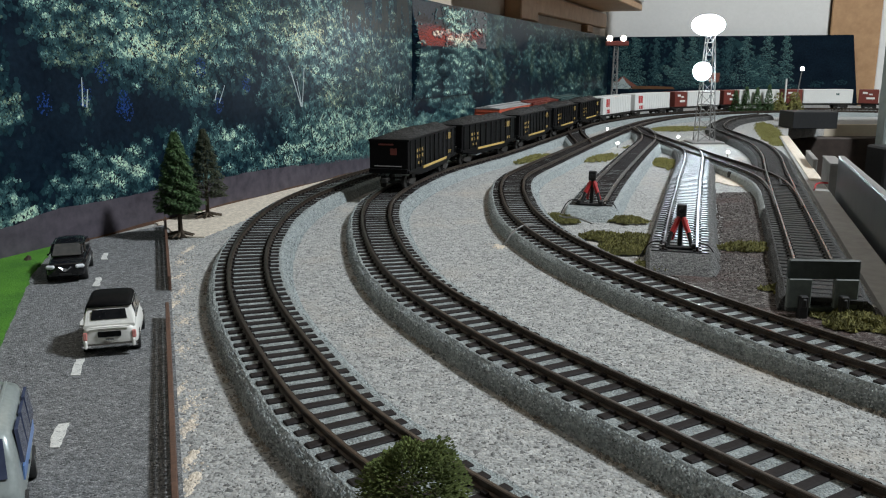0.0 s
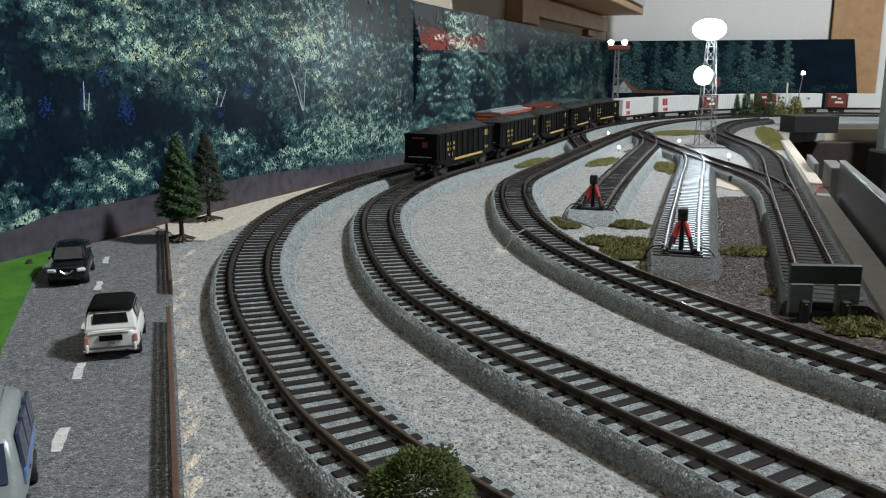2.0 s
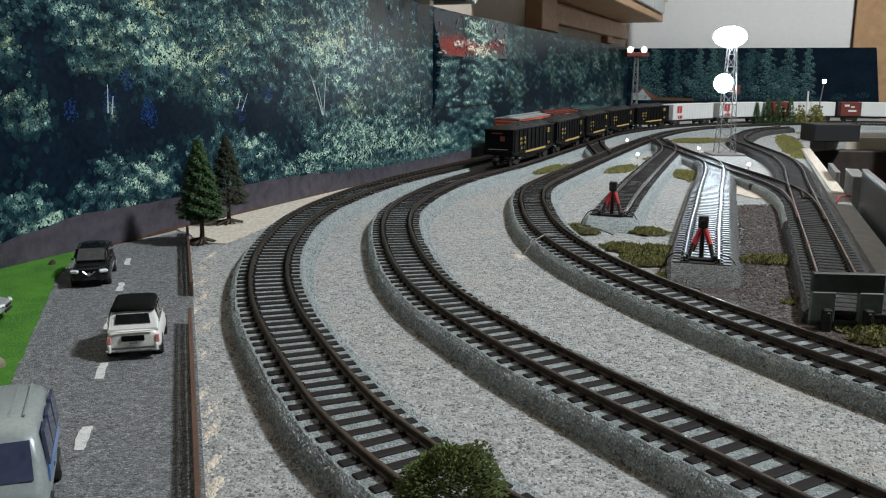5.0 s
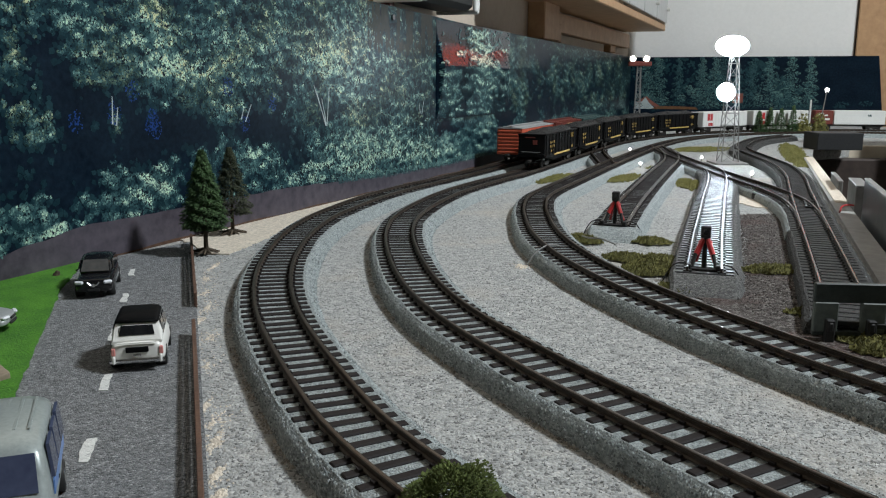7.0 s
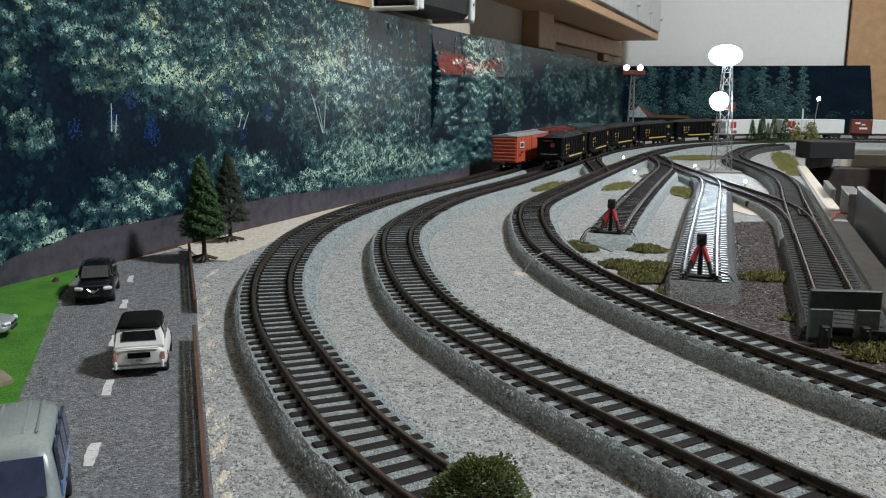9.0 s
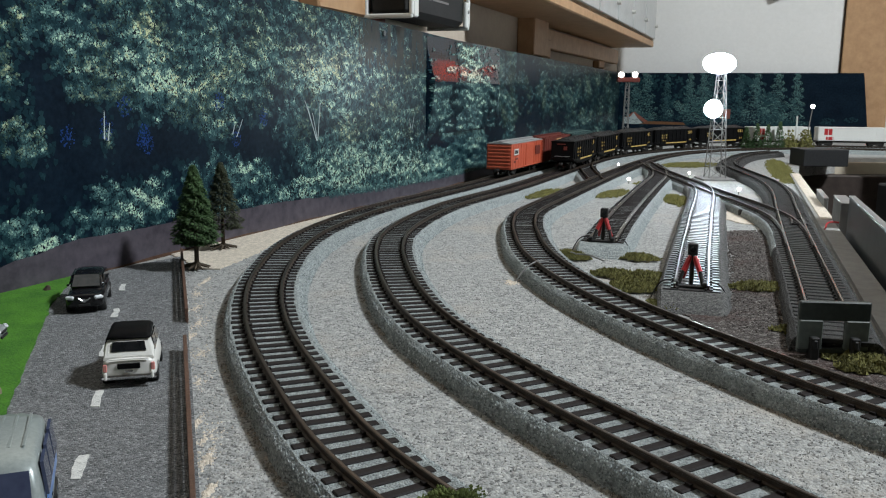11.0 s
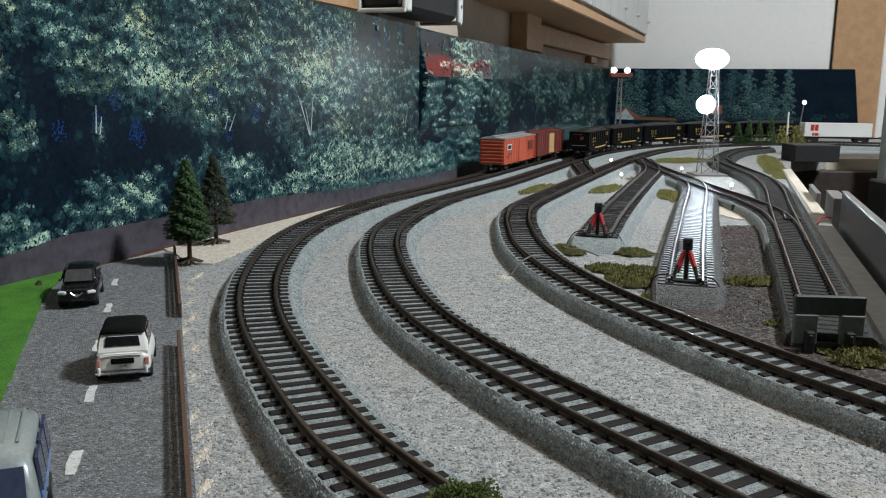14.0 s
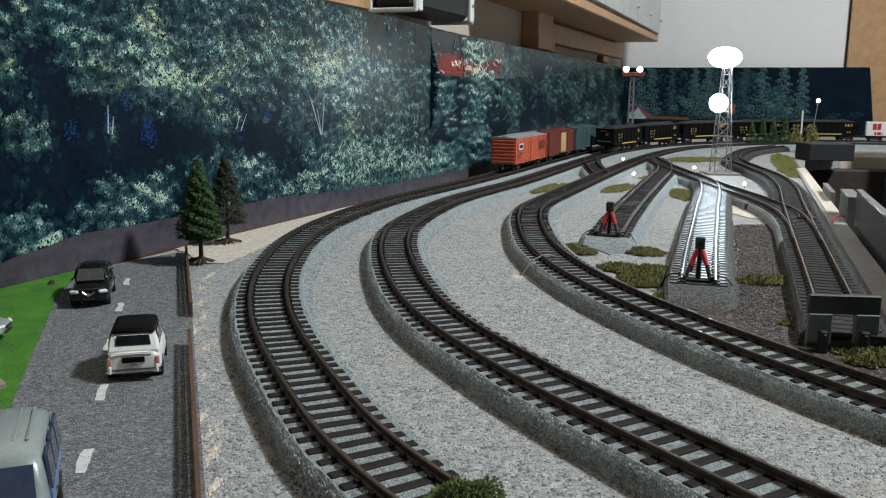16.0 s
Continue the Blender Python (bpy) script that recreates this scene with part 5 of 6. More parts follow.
def suv():
    """A tall estate; -y is its front."""
    root = thing("estate_car", "glossy black sport utility car with bright headlamps", "car", Matrix.Translation((-0.1930, 0.4275, 0.0010)) @ Matrix.Rotation(HEADING - 0.03, 4, "Z") @ Matrix.Diagonal((0.93, 0.93, 0.97, 1.0)))
    W = 0.0098
    b = part("body", loft([ring_at(-0.0250, 0.0045, 0.0098, W * 0.82, W * 0.70), ring_at(-0.0232, 0.0030, 0.0108, W * 0.98, W * 0.80), ring_at(-0.012, 0.0028, 0.0118, W, W * 0.88, belly=0.0004), ring_at(0.004, 0.0028, 0.0120, W, W * 0.90, belly=0.0004),
                           ring_at(0.0200, 0.0030, 0.0122, W, W * 0.88, belly=0.0003), ring_at(0.0245, 0.0042, 0.0110, W * 0.9, W * 0.8)]), GLOSS_BLACK, root)
    subdivided(b, 2)
    subdivided(part("cabin", loft([ring_at(-0.0135, 0.0108, 0.0116, W * 0.90, W * 0.84), ring_at(-0.0055, 0.0108, 0.0178, W * 0.90, W * 0.72), ring_at(0.008, 0.0108, 0.0190, W * 0.92, W * 0.74), ring_at(0.0195, 0.0108, 0.0178, W * 0.90, W * 0.72), ring_at(0.0240, 0.0108, 0.0118, W * 0.88, W * 0.80)]), GLOSS_BLACK, root), 1)
    quad_panel("windscreen", [(-W * 0.74, -0.0134, 0.0122), (W * 0.74, -0.0134, 0.0122), (W * 0.64, -0.0068, 0.0172), (-W * 0.64, -0.0068, 0.0172)], SMOKED, root, 0.0005)
    for s in (-1, 1):
        quad_panel("side_window", [(s * W * 0.90, -0.0085, 0.0126), (s * W * 0.90, 0.0170, 0.0126), (s * W * 0.80, 0.0150, 0.0168), (s * W * 0.80, -0.0030, 0.0168)], GLASS_DARK, root, 0.0006 * s)
        part("headlamp", bm_box(0.0046, 0.0024, 0.0018, (s * 0.0072, -0.0241, 0.0088), 0.0006, Matrix.Rotation(s * 0.35, 4, "Z")), LAMP_CLEAR, root)
        part("mirror", bm_box(0.0013, 0.0009, 0.0011, (s * 0.0099, -0.0085, 0.0124), 0.0003), GLOSS_BLACK, root)
        for y in (-0.0155, 0.0150):
            wheel(root, s * 0.0100, y, 0.0043)
        part("grille_bar", bm_box(0.0030, 0.0006, 0.0007, (s * 0.0020, -0.0254, 0.0080), 0.0002, Matrix.Rotation(-s * 0.7, 4, "Y")), CHROME, root)
    part("badge", bm_rod((0, -0.0250, 0.0074), (0, -0.0257, 0.0074), 0.0010, None, 12), CHROME, root)
    part("number_plate", bm_box(0.0060, 0.0006, 0.0014, (0, -0.0252, 0.0050), 0.0002), RUBBER, root)
    return root


GLOSS_BLACK = surface("gloss_black_paint", (0.006, 0.006, 0.007), (0.012, 0.012, 0.013), 500.0, 40.0, 0.12, relief=0)
SMOKED = surface("smoked_glass", (0.03, 0.033, 0.035), (0.05, 0.053, 0.055), 300.0, 30.0, 0.15, relief=0)
small_hatchback()
suv()


def van():
    root = thing("van", "silver-green van with dark windows and a blue side stripe", "van", Matrix.Translation((-0.1135, 0.1905, 0.0010)) @ Matrix.Rotation(HEADING + 0.05, 4, "Z"))
    W = 0.0112
    b = part("body", loft([ring_at(-0.0235, 0.0030, 0.0130, W * 0.96, W * 0.92, 0.1), ring_at(-0.0200, 0.0028, 0.0150, W, W * 0.92, 0.1), ring_at(-0.0165, 0.0028, 0.0255, W, W * 0.84, 0.15), ring_at(-0.013, 0.0028, 0.0270, W, W * 0.83, 0.15), ring_at(0.0170, 0.0028, 0.0270, W, W * 0.83, 0.15), ring_at(0.0205, 0.0032, 0.0250, W * 0.97, W * 0.80, 0.15)]), TEALGREY, root)
    subdivided(b, 1)
    quad_panel("windscreen", [(-W * 0.78, -0.0203, 0.0155), (W * 0.78, -0.0203, 0.0155), (W * 0.74, -0.0172, 0.0240), (-W * 0.74, -0.0172, 0.0240)], NAVY_GLASS, root, 0.0005)
    for s in (-1, 1):
        for y0, y1 in ((-0.0135, -0.0040), (-0.0030, 0.0065), (0.0075, 0.0165)):
            quad_panel("side_window", [(s * W * 0.985, y0, 0.0158), (s * W * 0.985, y1, 0.0158), (s * W * 0.905, y1 - 0.0005, 0.0238), (s * W * 0.905, y0 + 0.0010, 0.0238)], NAVY_GLASS, root, 0.0008 * s)
        part("stripe", bm_box(0.0004, 0.0300, 0.0035, (s * W * 1.01, 0.0020, 0.0130)), BLUE_PAINT, root, "pale blue side stripe")
        part("door_handle", bm_box(0.0006, 0.0020, 0.0006, (s * W * 1.02, -0.0030, 0.0112), 0.0002), RUBBER, root)
        for y in (-0.0130, 0.0125):
            wheel(root, s * 0.0114, y, 0.0042)
    for k in range(-2, 3):
        part("roof_rib", bm_box(0.0008, 0.0220, 0.0003, (k * 0.0032, 0.003, 0.02655), 0.0001), TEALGREY, root)
    return root


def parked_saloon():
    root = thing("saloon_car", "silver saloon car parked on the grass", "car", Matrix.Translation((-0.2210, 0.3430, 0.0022)) @ Matrix.Rotation(math.radians(-78), 4, "Z"))
    W = 0.0098
    subdivided(part("body", loft([ring_at(-0.0250, 0.0040, 0.0090, W * 0.85, W * 0.7), ring_at(-0.0230, 0.0028, 0.0098, W, W * 0.82), ring_at(0.0, 0.0026, 0.0102, W, W * 0.88, belly=0.0004), ring_at(0.0130, 0.0026, 0.0098, W, W * 0.86, belly=0.0004), ring_at(0.0225, 0.0030, 0.0082, W * 0.95, W * 0.75), ring_at(0.0250, 0.0040, 0.0068, W * 0.8, W * 0.6)]), SILVER, root), 2)
    subdivided(part("cabin", loft([ring_at(-0.0190, 0.0090, 0.0098, W * 0.88, W * 0.8), ring_at(-0.0120, 0.0090, 0.0148, W * 0.88, W * 0.66), ring_at(0.000, 0.0090, 0.0150, W * 0.88, W * 0.66), ring_at(0.0110, 0.0090, 0.0098, W * 0.86, W * 0.8)]), GLASS_DARK, root), 1)
    part("roof", bm_box(W * 1.35, 0.0120, 0.0008, (0, -0.0060, 0.0150), 0.0003), SILVER, root)
    for s in (-1, 1):
        part("headlamp", bm_box(0.0042, 0.0020, 0.0014, (s * 0.0062, 0.0240, 0.0070), 0.0005, Matrix.Rotation(-s * 0.4, 4, "Z")), LAMP_CLEAR, root)
        for y in (-0.0150, 0.0145):
            wheel(root, s * 0.0100, y, 0.0038)
    part("grille", bm_box(0.0060, 0.0008, 0.0010, (0, 0.0252, 0.0062), 0.0002), RUBBER, root)
    part("air_intake", bm_box(0.0080, 0.0008, 0.0012, (0, 0.0251, 0.0042), 0.0002), RUBBER, root)
    return root


NAVY_GLASS = surface("navy_tinted_glass", (0.045, 0.055, 0.10), (0.075, 0.09, 0.15), 300.0, 30.0, 0.08, relief=0)
van()
parked_saloon()
STONE = surface("tan_flat_stone", (0.22, 0.17, 0.12), (0.34, 0.28, 0.21), 300.0, 60.0, 0.85, relief=0.0003)
tagged(part("stone_slab", bm_prism(ragged([(-0.203, 0.314), (-0.174, 0.297), (-0.166, 0.288), (-0.174, 0.275), (-0.203, 0.275)], 0.004, 0.002), "z", 0.0015, 0.0042, 0.0004), STONE), "flat tan stone slab lying on the grass", "stone")
tagged(part("pebble", bm_rod((-0.2275, 0.452, 0.002), (-0.2265, 0.452, 0.0045), 0.0022, 0.0010, 7), BARK), "small dark stone lying on the grass", "stone")


# ---- low fence along the road ----
def fence(a, b, label):
    a, b = Vector(a), Vector(b)
    root = thing("fence", label, "fence", Matrix.Translation((a[0], a[1], 0.0)) @ Matrix.Rotation(math.atan2((b - a)[1], (b - a)[0]), 4, "Z"), "roadside fences")
    n = int((b - a).length / 0.0026)
    L = n * 0.0026
    b0 = bm_box(0.0009, 0.0011, 0.0082, (0, 0, 0.0041), 0.0002)
    me = bpy.data.meshes.new("post")
    b0.to_mesh(me)
    b0.free()
    me.materials.append(FENCE_BROWN)
    for k in range(n + 1):
        o = new("post", me)
        o.parent, o.matrix_basis = root, Matrix.Translation((k * 0.0026, 0, 0)) @ Matrix.Rotation(random.uniform(-0.05, 0.05), 4, "X")
    for z in (0.0022, 0.0050, 0.0078):
        part("rail", bm_box(L + 0.001, 0.0016, 0.0009, (L / 2, 0, z), 0.0002), FENCE_BROWN, root)
    return root


random.seed(3)
fence((-0.0345, 0.095), (-0.1180, 0.349), "low rust-brown slatted fence along the road")
fence((-0.1310, 0.393), (-0.1840, 0.552), "low rust-brown slatted fence beyond a gap")


# ---- lighting masts ----
def lattice(root, z0, z1, w0, w1, r, rungs):
    corners = [(-1, -1), (1, -1), (1, 1), (-1, 1)]

    def at(k, f):
        w = w0 + (w1 - w0) * f
        return (corners[k][0] * w / 2, corners[k][1] * w / 2, z0 + (z1 - z0) * f)
    for k in range(4):
        part("mast_leg", bm_rod(at(k, 0), at(k, 1), r, None, 6), GREY_METAL, root)
    for i in range(rungs):
        f0, f1 = i / rungs, (i + 1) / rungs
        for k in range(4):
            q = (k + 1) % 4
            b = bm_rod(at(k, f0), at(q, f1), r * 0.6, None, 5)
            bm_rod(at(k, f1), at(q, f1), r * 0.6, None, 5, b)
            part("brace", b, GREY_METAL, root)


def mast(place, height, w0, w1, label, heads, foot=0.012):
    root = thing("lighting_mast", label, "lighting tower", Matrix.Translation(place), "lighting masts")
    part("foot", bm_box(foot * 2, foot * 2, 0.003, (0, 0, 0.0012), 0.0006), GREY_METAL, root)
    lattice(root, 0.0025, height, w0, w1, 0.0007, 9)
    # the glowing ovals take the size of the lamps' glare
    for (x, y, z), (w, h) in heads:
        head = part("lamp_head", disc(w / 2 - 0.001, h / 2 - 0.001, (x, y + 0.005, z), 0.006), GREY_METAL, root)
        part("led", disc(w / 2, h / 2, (x, y + 0.0005, z), 0.002), LED_WHITE, head, "glowing white lamp drawn as wide as its glare")
    return root


def disc(rx, rz, at, depth):
    """A flat oval lamp facing -y."""
    b = bm_rod((0, -depth / 2, 0), (0, depth / 2, 0), 1.0, None, 28)
    bmesh.ops.scale(b, vec=(rx, 1.0, rz), verts=b.verts)
    bmesh.ops.translate(b, vec=at, verts=b.verts)
    return b


mast((0.357, 1.165, 0.0), 0.150, 0.023, 0.009, "grey lattice lighting mast with glaring white floodlamps", [((-0.006, -0.008, 0.156), (0.044, 0.027)), ((-0.012, -0.013, 0.096), (0.024, 0.024))], 0.022)
two = mast((0.306, 1.540, 0.0), 0.140, 0.011, 0.006, "slim grey lattice mast with two small lamps", [], 0.008)
part("platform", bm_box(0.040, 0.012, 0.008, (0.001, 0, 0.140), 0.001), OXIDE, two, "dull red lamp platform")
for s in (-1, 1):
    shade = part("lamp_housing", bm_rod((s * 0.012, -0.003, 0.149), (s * 0.012, 0.004, 0.150), 0.0062, 0.004, 16), GREY_METAL, two)
    part("lamp_globe", bm_rod((s * 0.012, -0.006, 0.148), (s * 0.012, -0.003, 0.149), 0.0042, 0.0050, 16), LED_SMALL, shade)


def ground_lamp(x, y):
    root = thing("ground_lamp", "tiny glowing white ground lamp on the gravel", "lamp", Matrix.Translation((x, y, 0)), "ground lamps")
    part("stem", bm_rod((0, 0, 0), (0, 0, 0.0040), 0.0007, None, 6), GREY_METAL, root)
    b = bmesh.new()
    bmesh.ops.create_uvsphere(b, u_segments=12, v_segments=8, radius=0.0020)
    bmesh.ops.translate(b, vec=(0, 0, 0.0062), verts=b.verts)
    smooth(part("bulb", b, LED_SMALL, root))
    return root


for x, y in [(0.256, 1.330), (0.2245, 1.093), (0.329, 1.191), (0.3305, 0.984), (0.172, 1.345)]:
    ground_lamp(x, y)

pole = thing("signal_pole", "thin white signal pole by the far curve", "pole", Matrix.Translation((0.716, 1.800, 0)))
part("shaft", bm_rod((0, 0, 0), (0, 0, 0.074), 0.0022, 0.0018, 8), WHITE_PAINT, pole)
part("base", bm_rod((0, 0, 0), (0, 0, 0.012), 0.004, 0.003, 8), DARK_BOX, pole)
lamp_post = thing("street_lamp", "slender grey lamp post with a glowing tip", "lamp", Matrix.Translation((0.742, 1.800, 0)))
part("shaft", bm_rod((-0.006, 0, 0), (0.004, 0, 0.090), 0.0013, 0.0010, 8), GREY_METAL, lamp_post)
part("bulb", bm_box(0.008, 0.005, 0.008, (0.0045, 0, 0.0945), 0.002), LED_SMALL, lamp_post)


# ---- buffer stops ----
def wire(points, r, material, root=None, name="wire"):
    c = bpy.data.curves.new(name, "CURVE")
    c.dimensions, c.bevel_depth, c.bevel_resolution = "3D", r, 2
    sp = c.splines.new("BEZIER")
    sp.bezier_points.add(len(points) - 1)
    for bp, p in zip(sp.bezier_points, points):
        bp.co = p
        bp.handle_left_type = bp.handle_right_type = "AUTO"
    c.materials.append(material)
    ob = new(name, c)
    ob.parent = root
    return ob


def wheel_stop(place, turn, label, k=1.0):
    root = thing("buffer_stop", label, "buffer stop", Matrix.Translation(place) @ Matrix.Rotation(turn, 4, "Z") @ Matrix.Diagonal((0.86, 0.90, 0.97, 1.0)), "lamp-topped buffer stops")
    for s in (-1, 1):
        b = bm_rod((s * 0.0078, -0.004, TIE_TOP + 0.0006), (s * 0.0048, 0.000, TIE_TOP + 0.010), 0.0012, None, 8)
        part("strut", b, RUBBER, root)
        part("strut_top", bm_rod((s * 0.0052, -0.0003, TIE_TOP + 0.0085), (s * 0.0012, 0.003, TIE_TOP + 0.0165), 0.0017, None, 8), RED_PAINT, root, "bright red strut")
        part("back_leg", bm_rod((s * 0.0055, 0.014, TIE_TOP + 0.002), (s * 0.0015, 0.003, TIE_TOP + 0.0155), 0.0010, None, 8), RED_PAINT, root)
        part("rail_clamp", bm_box(0.003, 0.006, 0.003, (s * 0.0089, -0.004, TIE_TOP + 0.002), 0.0005), RUBBER, root)
    part("post", bm_rod((0, 0.001, TIE_TOP), (0, 0.003, TIE_TOP + 0.0180), 0.0016, 0.0013, 8), RUBBER, root)
    part("red_collar", bm_box(0.0085, 0.003, 0.0026, (0, 0.003, TIE_TOP + 0.0145), 0.0006), RED_PAINT, root)
    part("base_bar", bm_box(0.0215, 0.0024, 0.0014, (0, -0.005, TIE_TOP + 0.0006), 0.0004), RUBBER, root)
    box = part("lamp_box", bm_box(0.0062, 0.0052, 0.0068, (0, 0.003, TIE_TOP + 0.0210), 0.0006), RUBBER, root)
    part("lens", bm_rod((0, 0.0002, TIE_TOP + 0.0212), (0, 0.0006, TIE_TOP + 0.0212), 0.0018, None, 10), GLASS_DARK, box)
    for s in (-1, 1):
        wire([(s * 0.006, 0.0, TIE_TOP + 0.0015), (s * 0.0165, -0.003, TIE_TOP + 0.0028), (s * 0.0225, -0.004, 0.005), (s * 0.0245, -0.005, 0.0006)], 0.0004, RUBBER, root)
    return root


wheel_stop((0.1065, 0.602, 0), -0.32, "black and red buffer stop with a lamp box")
wheel_stop((0.1305, 0.457, 0), -0.32, "black and red buffer stop on shiny steel rails")
GREEN_PALE = surface("grey_green_board_paint", (0.07, 0.085, 0.076), (0.12, 0.14, 0.125), 400.0, 50.0, 0.5, relief=0.00005)
bumper = thing("track_bumper", "weathered dark green plank bumper at the siding's end", "buffer stop", Matrix.Translation((0.1632, 0.3530, -0.0012)) @ Matrix.Rotation(-0.06, 4, "Z"))
part("top_board", bm_box(0.0300, 0.0030, 0.0085, (0, 0, 0.0225), 0.0005), GREEN_BUFFER, bumper, "near-black upper board")
for s in (-1, 1):
    part("side_board", bm_box(0.0100, 0.0030, 0.0130, (s * 0.0098, -0.0006, 0.0120), 0.0004), GREEN_PALE, bumper)
    part("buffer_post", bm_box(0.0036, 0.0044, 0.0110, (s * 0.0085, -0.0030, 0.0060), 0.0004), RUBBER, bumper)
    part("hook", bm_box(0.0020, 0.0024, 0.0040, (s * 0.0085, -0.0045, 0.0085), 0.0005), RUBBER, bumper)
part("lower_board", bm_box(0.0290, 0.0030, 0.0022, (0, 0.0004, 0.0048), 0.0003), GREEN_BUFFER, bumper)
# loose feeder wires
for pts in ([(0.0580, 0.5170, 0.0090), (0.0490, 0.5070, 0.0108), (0.0425, 0.5025, 0.0075), (0.0365, 0.4985, 0.0006)], [(0.093, 0.520, 0.0095), (0.086, 0.530, 0.011), (0.080, 0.545, 0.009), (0.078, 0.560, 0.0075)]):
    o = wire(pts, 0.0005, GREY_METAL)
    tagged(o, "thin grey feeder wire lying over the roadbed", "wire")

# ---- the table's edge and the aisle ----
def along_edge(f, off=0.0):
    a, b = Vector(EDGE_NEAR), Vector(EDGE_FAR)
    d = (b - a).normalized()
    p = a.lerp(b, f)
    return (p[0] + d[1] * off, p[1] - d[0] * off)


EDGE_TURN = math.atan2(EDGE_FAR[1] - EDGE_NEAR[1], EDGE_FAR[0] - EDGE_NEAR[0])
PALE_STRIP = surface("concrete_coloured_strip", (0.25, 0.248, 0.235), (0.36, 0.355, 0.34), 120.0, 14.0, 0.7, relief=0.0002)
sheet("edge_strip", [along_edge(-0.02, 0.0), along_edge(1.0, 0.0), along_edge(1.0, -0.012), along_edge(-0.02, -0.015)], 0.0030, 0.004, PALE_STRIP, "smooth grey concrete-coloured strip along the table edge", "kerb")
sheet("edge_sand", [along_edge(0.46, 0.001), along_edge(1.0, 0.001), along_edge(1.0, -0.010), along_edge(0.46, -0.010)], 0.0036, 0.004, SAND, "pale bare plaster along the table edge", "kerb")


def edge_plate(name, f0, f1, z0, z1, off, thick, material, label, top=None):
    a, b = Vector(along_edge(f0, off)), Vector(along_edge(f1, off))
    root = thing(name, label, "panel", Matrix.Translation((a[0], a[1], 0)) @ Matrix.Rotation(EDGE_TURN, 4, "Z"))
    L = (b - a).length
    part("plate", bm_box(L, thick, z1 - z0, (L / 2, 0, (z0 + z1) / 2), 0.0008), material, root)
    part("top_edge", bm_box(L, thick + 0.001, 0.0012, (L / 2, 0, z1 + 0.0004), 0.0004), top or GREY_METAL, root)
    return root


edge_plate("metal_sheet", -0.35, 0.385, -0.20, 0.032, 0.006, 0.004, PANEL_GREY, "dark grey sheet-metal panel standing beside the table edge")
edge_plate("edge_block", 0.40, 0.47, -0.10, 0.024, 0.005, 0.010, FASCIA, "small grey upright block on the table edge")
edge_plate("edge_block", 0.56, 0.66, -0.02, 0.012, 0.002, 0.004, FASCIA, "low grey upright strip on the table edge")
red_wire = wire([(0.309, 0.700, 0.004), (0.318, 0.712, 0.008), (0.330, 0.712, 0.007), (0.336, 0.700, 0.004)], 0.0008, RED_PAINT)
tagged(red_wire, "short red wire looping over the table edge", "wire")
tagged(part("black_box", bm_box(0.074, 0.060, 0.028, (0.6140, 1.440, 0.0142), 0.001), DARK_BOX), "matt black box at the end of the table edge", "box")
tagged(part("under_cabinet", bm_box(0.34, 0.05, 0.60, (0.735, 1.485, -0.319), 0.002), surface("dark_brown_board", (0.03, 0.02, 0.016), (0.06, 0.042, 0.034), 80.0, 9.0, 0.6, relief=0.0002)), "dark brown cabinet front below the layout", "cabinet")
PALE_BOARD = surface("pale_pine_board", (0.55, 0.47, 0.36), (0.66, 0.58, 0.46), 60.0, 9.0, 0.6, relief=0.0002)
tagged(part("fascia_board", bm_box(0.42, 0.012, 0.030, (0.84, 1.500, -0.0135), 0.001), PALE_BOARD), "pale bare board along the far table edge", "board", kind="structure")
for k, (x, y, z, w) in enumerate([(0.70, 1.30, -0.060, 0.075), (0.80, 1.32, -0.055, 0.06)]):
    root = thing("loudspeaker", "black box loudspeaker standing beside the layout", "loudspeaker", Matrix.Translation((x, y, z)))
    part("case", bm_box(w, 0.06, 0.085, (0, 0, 0), 0.003), DARK_BOX, root)
    part("cone_ring", bm_rod((0, -0.030, -0.005), (0, -0.0335, -0.005), 0.024, 0.022, 24), PANEL_GREY, root)
    part("cone", bm_rod((0, -0.0335, -0.005), (0, -0.0345, -0.005), 0.010, 0.006, 20), GREY_METAL, root)
tagged(part("aisle_shelf", bm_box(0.42, 0.10, 0.016, (0.74, 1.31, -0.112), 0.001), DARK_BOX), "black shelf beside the layout", "shelf")
tagged(part("aisle_stand", bm_box(0.05, 0.08, 0.83, (0.80, 1.31, -0.535), 0.002), DARK_BOX), "black stand under a shelf", "stand")
for x, y in [(-0.30, -0.30), (0.45, -0.30), (0.10, 0.90), (0.60, 1.80), (1.30, 1.75), (-0.30, 0.20)]:
    tagged(part("table_leg", bm_box(0.05, 0.05, 0.932, (x, y, -0.484), 0.003), WOOD), "pine leg under the layout table", "table leg", "table legs", "structure")

CABINET_TEAL = surface("grey_green_sheet_steel", (0.30, 0.37, 0.37), (0.42, 0.49, 0.49), 60.0, 7.0, 0.4, relief=0.0001)
locker = thing("steel_locker", "grey-green sheet steel locker standing in the aisle", "locker", Matrix.Translation((0.7275, 1.405, -0.95)))
part("carcass", bm_box(0.30, 0.030, 1.20, (0.15, 0.015, 0.60), 0.003), CABINET_TEAL, locker)
part("door_edge", bm_box(0.28, 0.003, 1.16, (0.15, -0.0014, 0.60), 0.001), CABINET_TEAL, locker)

